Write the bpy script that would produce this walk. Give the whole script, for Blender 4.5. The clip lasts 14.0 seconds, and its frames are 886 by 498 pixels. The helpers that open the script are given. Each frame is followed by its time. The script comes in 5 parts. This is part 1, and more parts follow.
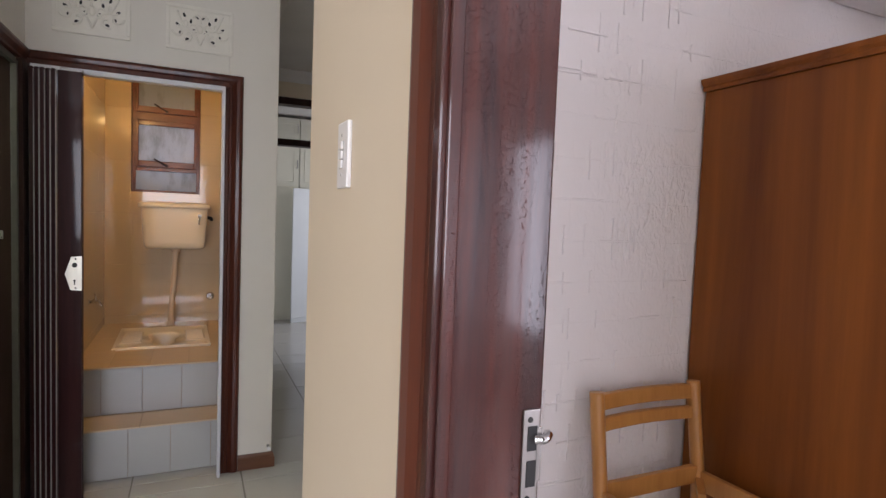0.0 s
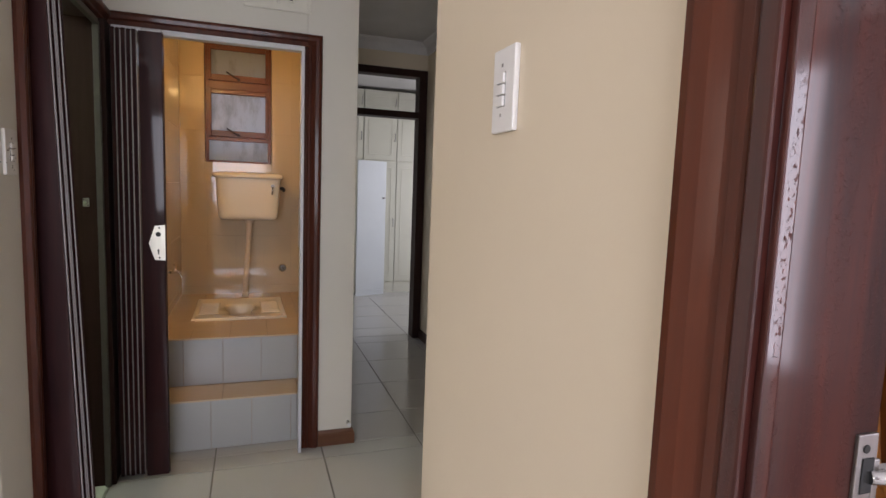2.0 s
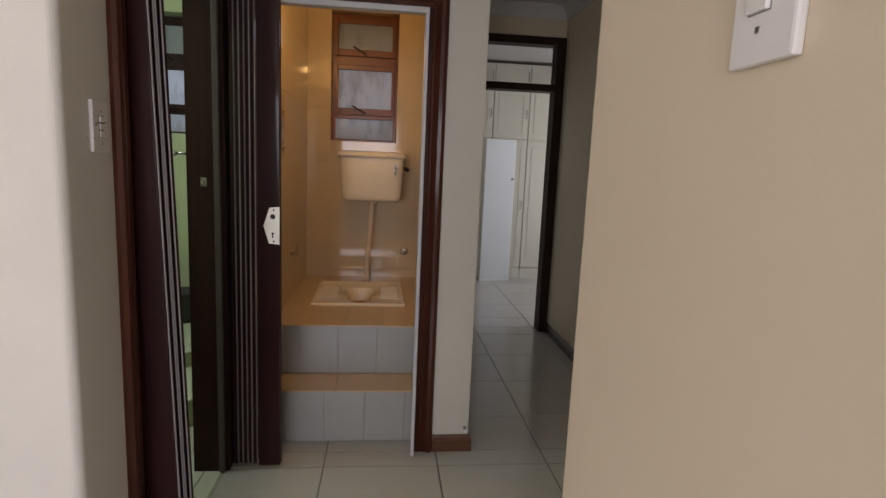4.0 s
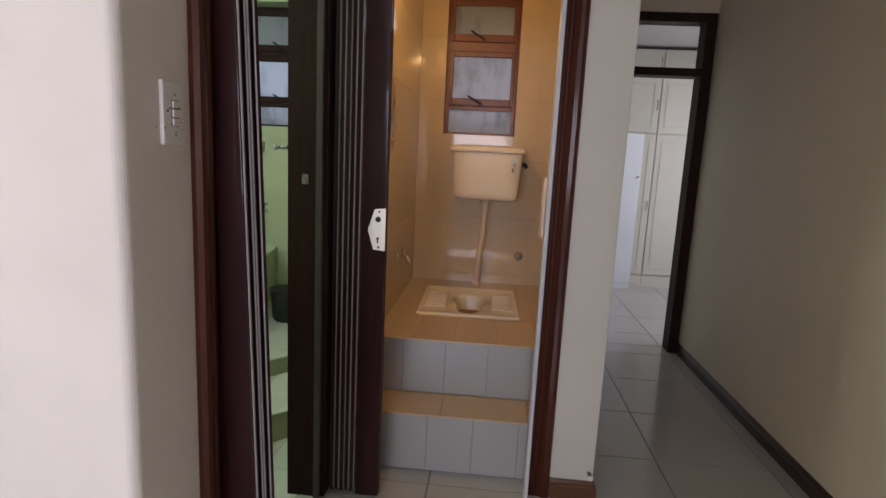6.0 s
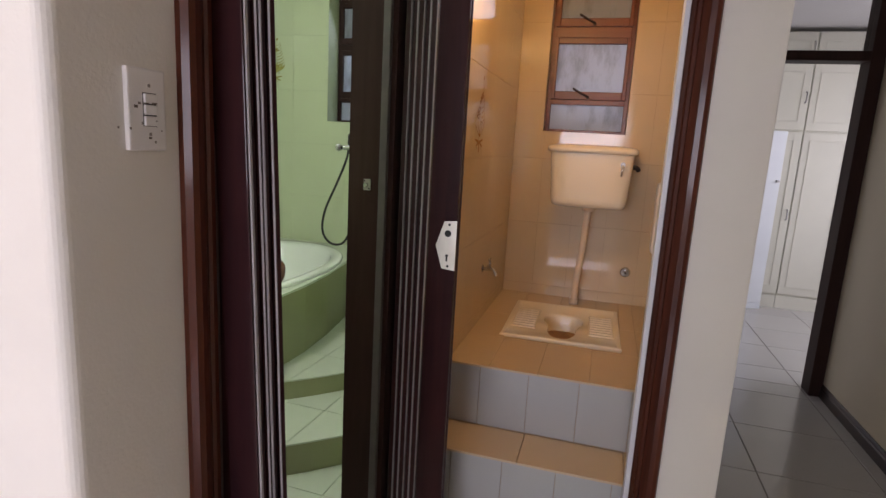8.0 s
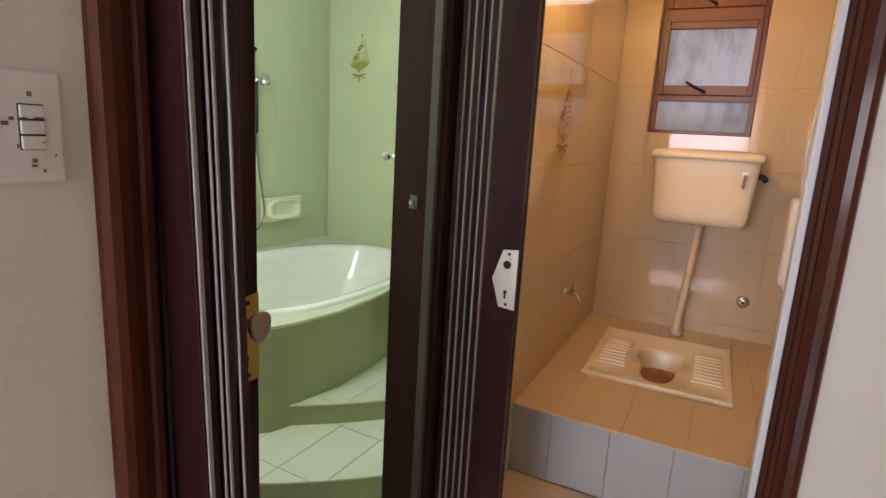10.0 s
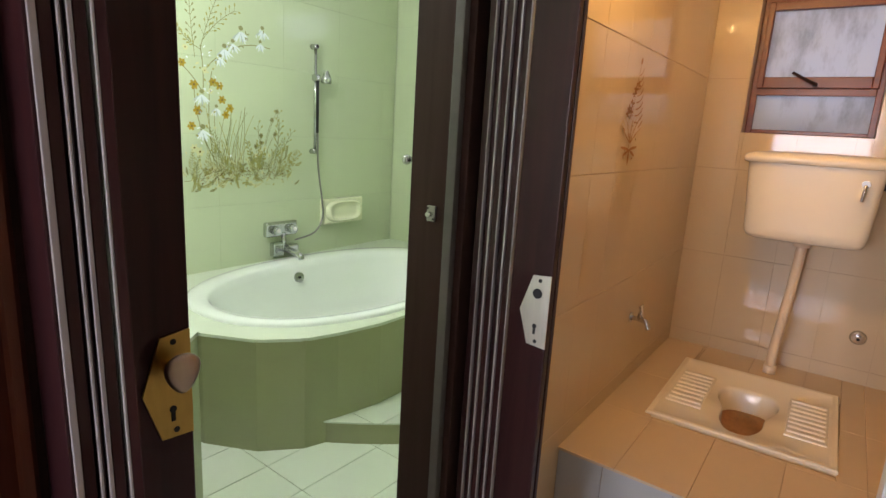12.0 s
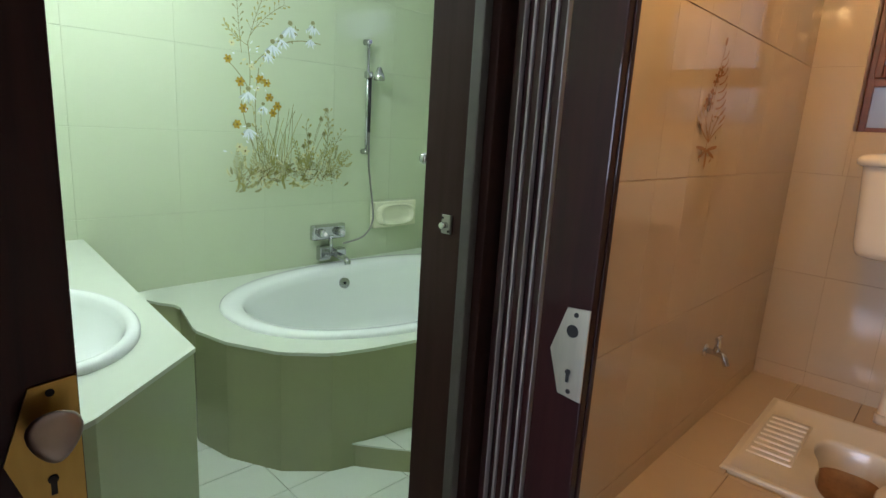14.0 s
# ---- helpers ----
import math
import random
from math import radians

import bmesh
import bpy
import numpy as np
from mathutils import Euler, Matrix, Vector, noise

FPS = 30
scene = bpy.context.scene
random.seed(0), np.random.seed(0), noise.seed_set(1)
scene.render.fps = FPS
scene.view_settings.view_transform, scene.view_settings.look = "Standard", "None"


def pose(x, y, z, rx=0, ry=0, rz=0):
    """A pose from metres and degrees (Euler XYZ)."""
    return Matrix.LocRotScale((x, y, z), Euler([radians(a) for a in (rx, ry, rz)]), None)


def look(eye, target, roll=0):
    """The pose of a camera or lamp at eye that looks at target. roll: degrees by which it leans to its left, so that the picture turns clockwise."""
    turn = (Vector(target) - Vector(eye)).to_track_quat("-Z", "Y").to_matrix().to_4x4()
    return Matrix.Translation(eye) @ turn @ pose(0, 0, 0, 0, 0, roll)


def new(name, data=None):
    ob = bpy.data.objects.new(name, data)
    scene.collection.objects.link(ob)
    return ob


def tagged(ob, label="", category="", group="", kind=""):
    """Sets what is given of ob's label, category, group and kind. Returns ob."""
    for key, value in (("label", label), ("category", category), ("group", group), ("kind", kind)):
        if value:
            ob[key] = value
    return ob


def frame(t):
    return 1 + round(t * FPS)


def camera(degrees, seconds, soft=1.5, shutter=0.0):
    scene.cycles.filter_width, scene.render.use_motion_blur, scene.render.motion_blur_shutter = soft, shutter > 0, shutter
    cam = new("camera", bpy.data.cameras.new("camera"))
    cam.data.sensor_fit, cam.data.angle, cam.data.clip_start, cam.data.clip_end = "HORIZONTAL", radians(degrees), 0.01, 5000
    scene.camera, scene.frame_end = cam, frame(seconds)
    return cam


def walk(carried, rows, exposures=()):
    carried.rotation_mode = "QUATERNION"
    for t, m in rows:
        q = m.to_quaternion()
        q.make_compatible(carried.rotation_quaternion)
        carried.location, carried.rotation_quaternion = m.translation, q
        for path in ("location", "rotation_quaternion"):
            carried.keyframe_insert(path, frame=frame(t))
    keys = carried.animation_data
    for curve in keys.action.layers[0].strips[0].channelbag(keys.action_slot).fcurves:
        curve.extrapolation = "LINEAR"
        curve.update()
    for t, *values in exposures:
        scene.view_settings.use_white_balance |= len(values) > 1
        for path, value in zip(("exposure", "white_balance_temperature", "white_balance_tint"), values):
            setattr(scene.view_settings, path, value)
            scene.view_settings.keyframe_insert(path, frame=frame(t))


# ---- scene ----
# camera and walk
cam = camera(77.0, 14.0)
PATH = [
    (0, (1.039, 0.604, 1.432), (1.861, 2.423, 1.315), 2.2),
    (0.5, (0.985, 0.655, 1.421), (1.765, 2.492, 1.291), 2.2),
    (1, (0.942, 0.718, 1.404), (1.687, 2.568, 1.253), 2.2),
    (1.5, (0.925, 0.77, 1.393), (1.633, 2.632, 1.212), 2.2),
    (2, (0.941, 0.856, 1.39), (1.593, 2.734, 1.177), 2.1),
    (2.5, (0.967, 0.965, 1.384), (1.535, 2.868, 1.145), 2.2),
    (3, (0.998, 1.07, 1.387), (1.448, 3.0, 1.121), 2.3),
    (3.5, (1.022, 1.138, 1.392), (1.349, 3.091, 1.106), 2.4),
    (6, (0.959, 1.583, 1.394), (0.802, 3.548, 1.059), 2.8),
    (6.5, (0.981, 1.674, 1.399), (0.734, 3.629, 1.057), 3.0),
    (7, (1.003, 1.769, 1.401), (0.663, 3.708, 1.051), 3.1),
    (7.5, (1.001, 1.869, 1.409), (0.572, 3.788, 1.047), 3.3),
    (8, (1.012, 1.937, 1.42), (0.476, 3.828, 1.051), 3.2),
    (8.5, (1.025, 2.01, 1.431), (0.372, 3.863, 1.052), 3.3),
    (9, (1.02, 2.108, 1.445), (0.28, 3.925, 1.055), 3.3),
    (11.5, (1.034, 2.513, 1.474), (-0.028, 4.155, 1.054), 3.4),
    (12, (1.039, 2.578, 1.472), (-0.096, 4.169, 1.049), 3.4),
    (12.5, (1.042, 2.638, 1.464), (-0.16, 4.18, 1.04), 3.5),
    (13, (1.037, 2.704, 1.456), (-0.215, 4.205, 1.03), 3.5),
    (13.5, (1.014, 2.772, 1.46), (-0.279, 4.236, 1.033), 3.5),
    (14, (0.98, 2.833, 1.458), (-0.354, 4.26, 1.03), 3.5),
]
EXPOSURES = [(0.0, -0.28, 6600, 21), (1.5, -0.34, 6550, 21), (2.5, -0.49, 6900, 22), (3.5, -0.80, 7050, 22), (6.0, -0.48, 6550, 26), (7.5, -0.26, 6600, 28), (9.0, 0.01, 6750, 29), (11.5, 0.38, 6650, 26), (12.5, 0.30, 6350, 25), (14.0, 0.02, 5850, 23)]
walk(cam, [(t, look(eye, target, roll)) for t, eye, target, roll in PATH], EXPOSURES)

# ---- world and lights ----
world = bpy.data.worlds.new("sky")
scene.world = world
world.use_nodes = True
wn = world.node_tree
sky = wn.nodes.new("ShaderNodeTexSky")
sky.sky_type = "NISHITA"
sky.sun_disc = False
sky.sun_elevation, sky.sun_rotation = radians(48), radians(200)
wn.links.new(sky.outputs[0], wn.nodes["Background"].inputs[0])
wn.nodes["Background"].inputs[1].default_value = 0.12

sun_data = bpy.data.lights.new("sun", "SUN")
sun_data.energy, sun_data.angle, sun_data.color = 1.2, radians(12), (1.0, 0.95, 0.88)
sun = new("sun", sun_data)
sun.matrix_world = look((0, 0, 0), (-0.25, 0.62, -0.74))


def area(name, eye, target, w, h, watts, color):
    d = bpy.data.lights.new(name, "AREA")
    d.shape, d.size, d.size_y, d.energy, d.color = "RECTANGLE", w, h, watts, color
    o = new(name, d)
    o.matrix_world = look(eye, target)
    return o


DAY = (0.86, 0.92, 1.0)
area("living_window_light", (0.125, -2.42, 1.6), (0.125, 1.0, 1.35), 2.2, 1.3, 117, (0.82, 0.905, 1.0))
# added warm fill with no known window, brightens the right-hand cream wall
area("living_west_fill", (-2.52, -0.6, 1.6), (1.0, 0.4, 1.35), 1.6, 1.3, 34, (1.0, 0.92, 0.80))
area("side_room_window_light", (3.45, -1.05, 1.3), (1.6, -1.05, 1.3), 2.4, 1.45, 112, (0.84, 0.88, 1.0))
area("bedroom_window_light", (4.12, 7.0, 1.55), (1.5, 6.9, 0.7), 1.5, 1.3, 27, DAY)
area("wc_window_light", (0.855, 5.535, 1.97), (0.855, 4.2, 1.2), 0.42, 0.8, 1.35, (0.74, 0.85, 1.0))
area("bath_window_light", (-0.65, 5.972, 1.97), (-0.7, 4.5, 1.0), 0.6, 0.8, 4, (0.72, 0.84, 1.0))


def bulb(name, at, watts, color, radius):
    d = bpy.data.lights.new(name, "POINT")
    d.energy, d.color, d.shadow_soft_size = watts, color, radius
    o = new(name, d)
    o.location = at
    return o


bulb("wc_lamp_glow", (0.64, 4.03, 2.198), 14, (1.0, 0.66, 0.24), 0.018)
bulb("bath_lamp_glow", (-0.80, 3.42, 2.41), 44, (0.88, 1.0, 0.93), 0.10)

# ---- materials ----
def mat(name):
    m = bpy.data.materials.new(name)
    m.use_nodes = True
    return m, m.node_tree, m.node_tree.nodes["Principled BSDF"]


def nd(nt, kind, **kw):
    n = nt.nodes.new("ShaderNode" + kind)
    for k, v in kw.items():
        n.inputs[k].default_value = v
    return n


def coords(nt, scale=(1, 1, 1), shift=(0, 0, 0)):
    g = nt.nodes.new("ShaderNodeNewGeometry")
    mp = nt.nodes.new("ShaderNodeMapping")
    mp.inputs["Scale"].default_value = scale
    mp.inputs["Location"].default_value = shift
    nt.links.new(g.outputs["Position"], mp.inputs["Vector"])
    return mp.outputs[0]


def ramp(nt, fac, stops):
    r = nt.nodes.new("ShaderNodeValToRGB")
    e = r.color_ramp.elements
    while len(e) < len(stops):
        e.new(0.5)
    for i, (p, c) in enumerate(stops):
        e[i].position, e[i].color = p, (*c, 1)
    nt.links.new(fac, r.inputs[0])
    return r.outputs[0]


def bump(nt, b, height, strength, dist=0.01):
    n = nd(nt, "Bump", Strength=strength, Distance=dist)
    nt.links.new(height, n.inputs["Height"])
    nt.links.new(n.outputs[0], b.inputs["Normal"])


def shade(c, k):
    return tuple(min(1, v * k) for v in c)


def painted(name, c, rough=0.6, var=0.06, bstr=0.12, scale=3.0):
    """Paint or plaster: soft blotches, fine relief."""
    m, nt, b = mat(name)
    co = coords(nt)
    n1 = nd(nt, "TexNoise", Scale=scale, Detail=5.0, Roughness=0.6)
    n2 = nd(nt, "TexNoise", Scale=160.0, Detail=3.0)
    nt.links.new(co, n1.inputs["Vector"])
    nt.links.new(co, n2.inputs["Vector"])
    nt.links.new(ramp(nt, n1.outputs[0], [(0.3, shade(c, 1 - var)), (0.7, shade(c, 1 + var * 0.5))]), b.inputs["Base Color"])
    b.inputs["Roughness"].default_value = rough
    bump(nt, b, n2.outputs[0], bstr, 0.002)
    return m


def wood(name, dark, light, rough=0.25, scale=1.0, coat=0.4, pits=0.0, along="z", contrast=(0.3, 0.75), band=0.45, shift=(0, 0, 0)):
    m, nt, b = mat(name)
    st = {"z": (26 * scale, 26 * scale, 1.6 * scale), "y": (26 * scale, 1.6 * scale, 26 * scale), "x": (1.6 * scale, 26 * scale, 26 * scale)}[along]
    co = coords(nt, st, shift)
    n1 = nd(nt, "TexNoise", Scale=1.0, Detail=8.0, Roughness=0.65, Distortion=0.5)
    nt.links.new(co, n1.inputs["Vector"])
    big = nd(nt, "TexNoise", Scale=0.25, Detail=3.0, Distortion=1.5)
    nt.links.new(co, big.inputs["Vector"])
    mix = nd(nt, "Math")
    mix.operation = "MULTIPLY_ADD"
    mix.inputs[1].default_value = 1.0 - band
    add = nd(nt, "Math")
    add.operation = "MULTIPLY"
    add.inputs[1].default_value = band
    nt.links.new(big.outputs[0], add.inputs[0])
    nt.links.new(n1.outputs[0], mix.inputs[0])
    nt.links.new(add.outputs[0], mix.inputs[2])
    nt.links.new(ramp(nt, mix.outputs[0], [(contrast[0], dark), (contrast[1], light)]), b.inputs["Base Color"])
    b.inputs["Roughness"].default_value = rough
    b.inputs["Coat Weight"].default_value = coat
    b.inputs["Coat Roughness"].default_value = 0.12
    if pits:
        v = nd(nt, "TexNoise", Scale=430.0, Detail=2.0)
        nt.links.new(coords(nt, (1, 1, 0.75)), v.inputs["Vector"])
        band = nd(nt, "TexNoise", Scale=1.0, Detail=2.0)
        nt.links.new(coords(nt, (45, 45, 2.2)), band.inputs["Vector"])
        rows = ramp(nt, band.outputs[0], [(0.46, (0, 0, 0)), (0.56, (1, 1, 1))])
        spots = ramp(nt, v.outputs[0], [(0.58, (0, 0, 0)), (0.62, (1, 1, 1))])
        pm = nd(nt, "Math")
        pm.operation = "MULTIPLY"
        nt.links.new(rows, pm.inputs[0])
        nt.links.new(spots, pm.inputs[1])
        inv = nd(nt, "Math")
        inv.operation = "SUBTRACT"
        inv.inputs[0].default_value = 1.0
        nt.links.new(pm.outputs[0], inv.inputs[1])
        streak = nd(nt, "TexNoise", Scale=1.0, Detail=4.0)
        nt.links.new(coords(nt, (60, 60, 1.2)), streak.inputs["Vector"])
        sw = ramp(nt, streak.outputs[0], [(0.36, (0.5, 0.5, 0.5)), (0.62, (1, 1, 1))])
        cw = nd(nt, "Math")
        cw.operation = "MULTIPLY"
        nt.links.new(inv.outputs[0], cw.inputs[0])
        nt.links.new(sw, cw.inputs[1])
        nt.links.new(cw.outputs[0], b.inputs["Coat Weight"])
        b.inputs["Coat Roughness"].default_value = 0.10
        b.inputs["Specular IOR Level"].default_value = 0.2
        wav = nd(nt, "TexNoise", Scale=1.0, Detail=2.0)
        nt.links.new(coords(nt, (14, 14, 90)), wav.inputs["Vector"])
        hh_ = nd(nt, "Math")
        hh_.operation = "MULTIPLY_ADD"
        hh_.inputs[1].default_value = 0.12
        nt.links.new(wav.outputs[0], hh_.inputs[0])
        nt.links.new(inv.outputs[0], hh_.inputs[2])
        bump(nt, b, hh_.outputs[0], pits, 0.0016)
    else:
        bump(nt, b, n1.outputs[0], 0.08, 0.003)
    return m


def glazed(name, c, var=0.05, rough=0.09, wave=0.12, spec=0.5):
    """Glazed ceramic: each piece a touch different, with a gently wavy gloss."""
    m, nt, b = mat(name)
    oi = nt.nodes.new("ShaderNodeObjectInfo")
    co = coords(nt)
    n1 = nd(nt, "TexNoise", Scale=5.0, Detail=4.0)
    nt.links.new(co, n1.inputs["Vector"])
    s = nd(nt, "Math")
    s.operation = "MULTIPLY_ADD"
    s.inputs[1].default_value = 0.5
    nt.links.new(oi.outputs["Random"], s.inputs[0])
    half = nd(nt, "Math")
    half.operation = "MULTIPLY"
    half.inputs[1].default_value = 0.5
    nt.links.new(n1.outputs[0], half.inputs[0])
    nt.links.new(half.outputs[0], s.inputs[2])
    nt.links.new(ramp(nt, s.outputs[0], [(0.0, shade(c, 1 - var)), (1.0, shade(c, 1 + var))]), b.inputs["Base Color"])
    b.inputs["Roughness"].default_value = rough
    b.inputs["Specular IOR Level"].default_value = spec
    n2 = nd(nt, "TexNoise", Scale=9.0, Detail=1.0)
    nt.links.new(co, n2.inputs["Vector"])
    bump(nt, b, n2.outputs[0], wave, 0.006)
    return m


def metal(name, c, rough=0.25, scratch=0.1):
    m, nt, b = mat(name)
    b.inputs["Metallic"].default_value = 1.0
    n = nd(nt, "TexNoise", Scale=60.0, Detail=4.0)
    nt.links.new(coords(nt, (1, 1, 0.2)), n.inputs["Vector"])
    nt.links.new(ramp(nt, n.outputs[0], [(0.3, shade(c, 0.85)), (0.7, c)]), b.inputs["Base Color"])
    b.inputs["Roughness"].default_value = rough
    bump(nt, b, n.outputs[0], scratch, 0.001)
    return m


def plain(name, c, rough=0.4, bs=0.05):
    return painted(name, c, rough, 0.04, bs, 8.0)


def frosted(name, c=(0.43, 0.47, 0.54)):
    """Obscure window glass lit by the sky behind it."""
    m, nt, b = mat(name)
    n = nd(nt, "TexNoise", Scale=90.0, Detail=3.0)
    nt.links.new(coords(nt, (1, 1, 0.5)), n.inputs["Vector"])
    blot = nd(nt, "TexNoise", Scale=1.0, Detail=6.0, Roughness=0.65)
    nt.links.new(coords(nt, (11, 11, 4)), blot.inputs["Vector"])
    nt.links.new(ramp(nt, blot.outputs[0], [(0.34, shade(c, 0.55)), (0.50, c)]), b.inputs["Base Color"])
    b.inputs["Transmission Weight"].default_value = 0.55
    b.inputs["Roughness"].default_value = 0.5
    b.inputs["Specular IOR Level"].default_value = 0.25
    bump(nt, b, n.outputs[0], 0.08, 0.003)
    return m


def glass(name):
    m, nt, b = mat(name)
    b.inputs["Transmission Weight"].default_value = 1.0
    b.inputs["Roughness"].default_value = 0.02
    b.inputs["IOR"].default_value = 1.45
    return m


def emitter(name, c, strength):
    m, nt, b = mat(name)
    b.inputs["Base Color"].default_value = (*c, 1)
    b.inputs["Emission Color"].default_value = (*c, 1)
    b.inputs["Emission Strength"].default_value = strength
    return m


def textured_plaster(name):
    """White wall finish in a pressed, irregular block pattern."""
    m, nt, b = mat(name)
    b.inputs["Roughness"].default_value = 0.55
    g = nt.nodes.new("ShaderNodeNewGeometry")
    sep = nt.nodes.new("ShaderNodeSeparateXYZ")
    nt.links.new(g.outputs["Position"], sep.inputs[0])
    cmb = nt.nodes.new("ShaderNodeCombineXYZ")
    nt.links.new(sep.outputs[0], cmb.inputs[0])
    nt.links.new(sep.outputs[2], cmb.inputs[1])
    br = nd(nt, "TexBrick", Scale=1.0)
    br.inputs["Mortar Size"].default_value = 0.004
    br.inputs["Brick Width"].default_value = 0.19
    br.inputs["Row Height"].default_value = 0.115
    br.inputs["Color1"].default_value = (0.35, 0.35, 0.35, 1)
    br.inputs["Color2"].default_value = (0.75, 0.75, 0.75, 1)
    br.inputs["Mortar"].default_value = (0, 0, 0, 1)
    nt.links.new(cmb.outputs[0], br.inputs["Vector"])
    n = nd(nt, "TexNoise", Scale=62.0, Detail=1.5, Distortion=0.8)
    nt.links.new(coords(nt, (1, 1, 0.6)), n.inputs["Vector"])
    patch = nd(nt, "TexNoise", Scale=2.2, Detail=1.0)
    nt.links.new(coords(nt), patch.inputs["Vector"])
    pr = ramp(nt, patch.outputs[0], [(0.45, (0, 0, 0)), (0.6, (1, 1, 1))])
    reach = nd(nt, "MapRange")
    for k, v in enumerate((1.98, 2.16, 0.15, 1.0)):
        reach.inputs[k + 1].default_value = v
    nt.links.new(sep.outputs[0], reach.inputs[0])
    both = nd(nt, "Math")
    both.operation = "MAXIMUM"
    nt.links.new(pr, both.inputs[0])
    both.inputs[1].default_value = 0.35
    both2 = nd(nt, "Math")
    both2.operation = "MULTIPLY"
    nt.links.new(both.outputs[0], both2.inputs[0])
    nt.links.new(reach.outputs[0], both2.inputs[1])
    mul = nd(nt, "Math")
    mul.operation = "MULTIPLY"
    nt.links.new(n.outputs[0], mul.inputs[0])
    nt.links.new(both2.outputs[0], mul.inputs[1])
    add = nd(nt, "Math")
    add.operation = "MULTIPLY_ADD"
    add.inputs[1].default_value = 0.22
    nt.links.new(br.outputs[0], add.inputs[0])
    nt.links.new(mul.outputs[0], add.inputs[2])
    bump(nt, b, add.outputs[0], 0.8, 0.010)
    b.inputs["Base Color"].default_value = (0.80, 0.79, 0.80, 1)
    return m


M_CREAM = painted("cream_wall_paint", (0.73, 0.63, 0.48), 0.5, 0.03, 0.1, 2.0)
M_LWALL = painted("off_white_wall_paint", (0.78, 0.755, 0.70), 0.5, 0.05, 0.25, 2.5)
M_PIER = painted("ivory_wall_paint", (0.70, 0.665, 0.585), 0.5, 0.04, 0.12, 2.5)
M_CORR = painted("beige_corridor_paint", (0.73, 0.64, 0.48), 0.5, 0.04, 0.12, 2.5)
M_CEIL = painted("ceiling_paint", (0.72, 0.71, 0.70), 0.7)
M_PLASTER = painted("moulded_plaster", (0.76, 0.73, 0.64), 0.6, 0.05, 0.2, 12)
M_TEX = textured_plaster("pressed_white_plaster")
M_MAHOG = wood("mahogany_trim", (0.030, 0.006, 0.004), (0.135, 0.034, 0.014), 0.45, 1.0, 0.3)
M_DOOR = wood("varnished_mahogany", (0.017, 0.004, 0.005), (0.092, 0.018, 0.010), 0.5, 1.3, 0.6, 0.55, "z", (0.40, 0.66))
M_FOLD = wood("dark_folding_panel", (0.018, 0.006, 0.008), (0.050, 0.014, 0.014), 0.45, 1.2, 0.35)
M_FOLD.node_tree.nodes["Principled BSDF"].inputs["Specular IOR Level"].default_value = 0.1
M_FOLD.node_tree.nodes["Principled BSDF"].inputs["Coat Roughness"].default_value = 0.06
M_MAHOG.node_tree.nodes["Principled BSDF"].inputs["Specular IOR Level"].default_value = 0.15
M_DARK = wood("dark_stained_wood", (0.025, 0.012, 0.010), (0.054, 0.026, 0.021), 0.5, 1.2, 0.0)
M_DARK.node_tree.nodes["Principled BSDF"].inputs["Specular IOR Level"].default_value = 0.12
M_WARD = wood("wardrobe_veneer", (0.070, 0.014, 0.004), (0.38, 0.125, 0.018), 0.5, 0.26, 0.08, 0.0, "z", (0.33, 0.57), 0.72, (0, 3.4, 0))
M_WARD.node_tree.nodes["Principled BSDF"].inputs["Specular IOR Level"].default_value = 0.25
M_CHAIR = wood("honey_beech", (0.36, 0.15, 0.035), (0.58, 0.29, 0.085), 0.35, 1.3, 0.3)
M_WINDOW = wood("orange_varnished_window_wood", (0.085, 0.016, 0.006), (0.23, 0.052, 0.014), 0.4, 1.0, 0.15, 0, "x")
M_SKIRT = wood("dark_skirting_wood", (0.022, 0.010, 0.007), (0.065, 0.028, 0.018), 0.35, 1.0, 0.3, 0, "y")
M_SKIRT2 = wood("brown_skirting_wood", (0.08, 0.028, 0.012), (0.2, 0.085, 0.04), 0.35, 1.0, 0.3, 0, "x")
M_FLOOR = glazed("pale_grey_floor_tile", (0.50, 0.49, 0.46), 0.05, 0.16, 0.05)
M_GROUT = painted("grey_grout", (0.20, 0.19, 0.17), 0.8)
M_WCTILE = glazed("peach_wall_tile", (0.57, 0.45, 0.30), 0.02, 0.06, 0.06)
M_WCFLOOR = glazed("tan_step_tile", (0.61, 0.465, 0.31), 0.04, 0.14)
M_WCGROUT = painted("tan_grout", (0.46, 0.34, 0.23), 0.8)
M_RISER = glazed("pale_grey_riser_tile", (0.45, 0.45, 0.435), 0.04, 0.2)
M_BTILE = glazed("pale_green_wall_tile", (0.55, 0.62, 0.43), 0.012, 0.09, 0.12, 0.35)
M_BGROUT = painted("green_grout", (0.46, 0.52, 0.36), 0.8)
M_BFLOOR = glazed("pale_green_floor_tile", (0.62, 0.68, 0.56), 0.03, 0.15)
# pale green tile darkened: the vanity side's shade put into its colour
M_BSHADED = glazed("shaded_green_tile", (0.42, 0.47, 0.29), 0.03, 0.16)
M_BDARK = glazed("olive_green_tile", (0.335, 0.35, 0.20), 0.03, 0.16)
M_WHITE = plain("white_plastic", (0.80, 0.79, 0.78), 0.35)
# grey for the shade round the rockers of the cream-wall switch
M_RECESS = plain("painted_recess_grey", (0.30, 0.29, 0.28), 0.6)
M_GRIME = plain("grey_grime", (0.14, 0.12, 0.10), 0.8)
# near-black painted in for the shade inside holes and gaps; also screw heads
M_GAP = plain("hole_shade_and_screw_black", (0.02, 0.02, 0.02), 0.8)
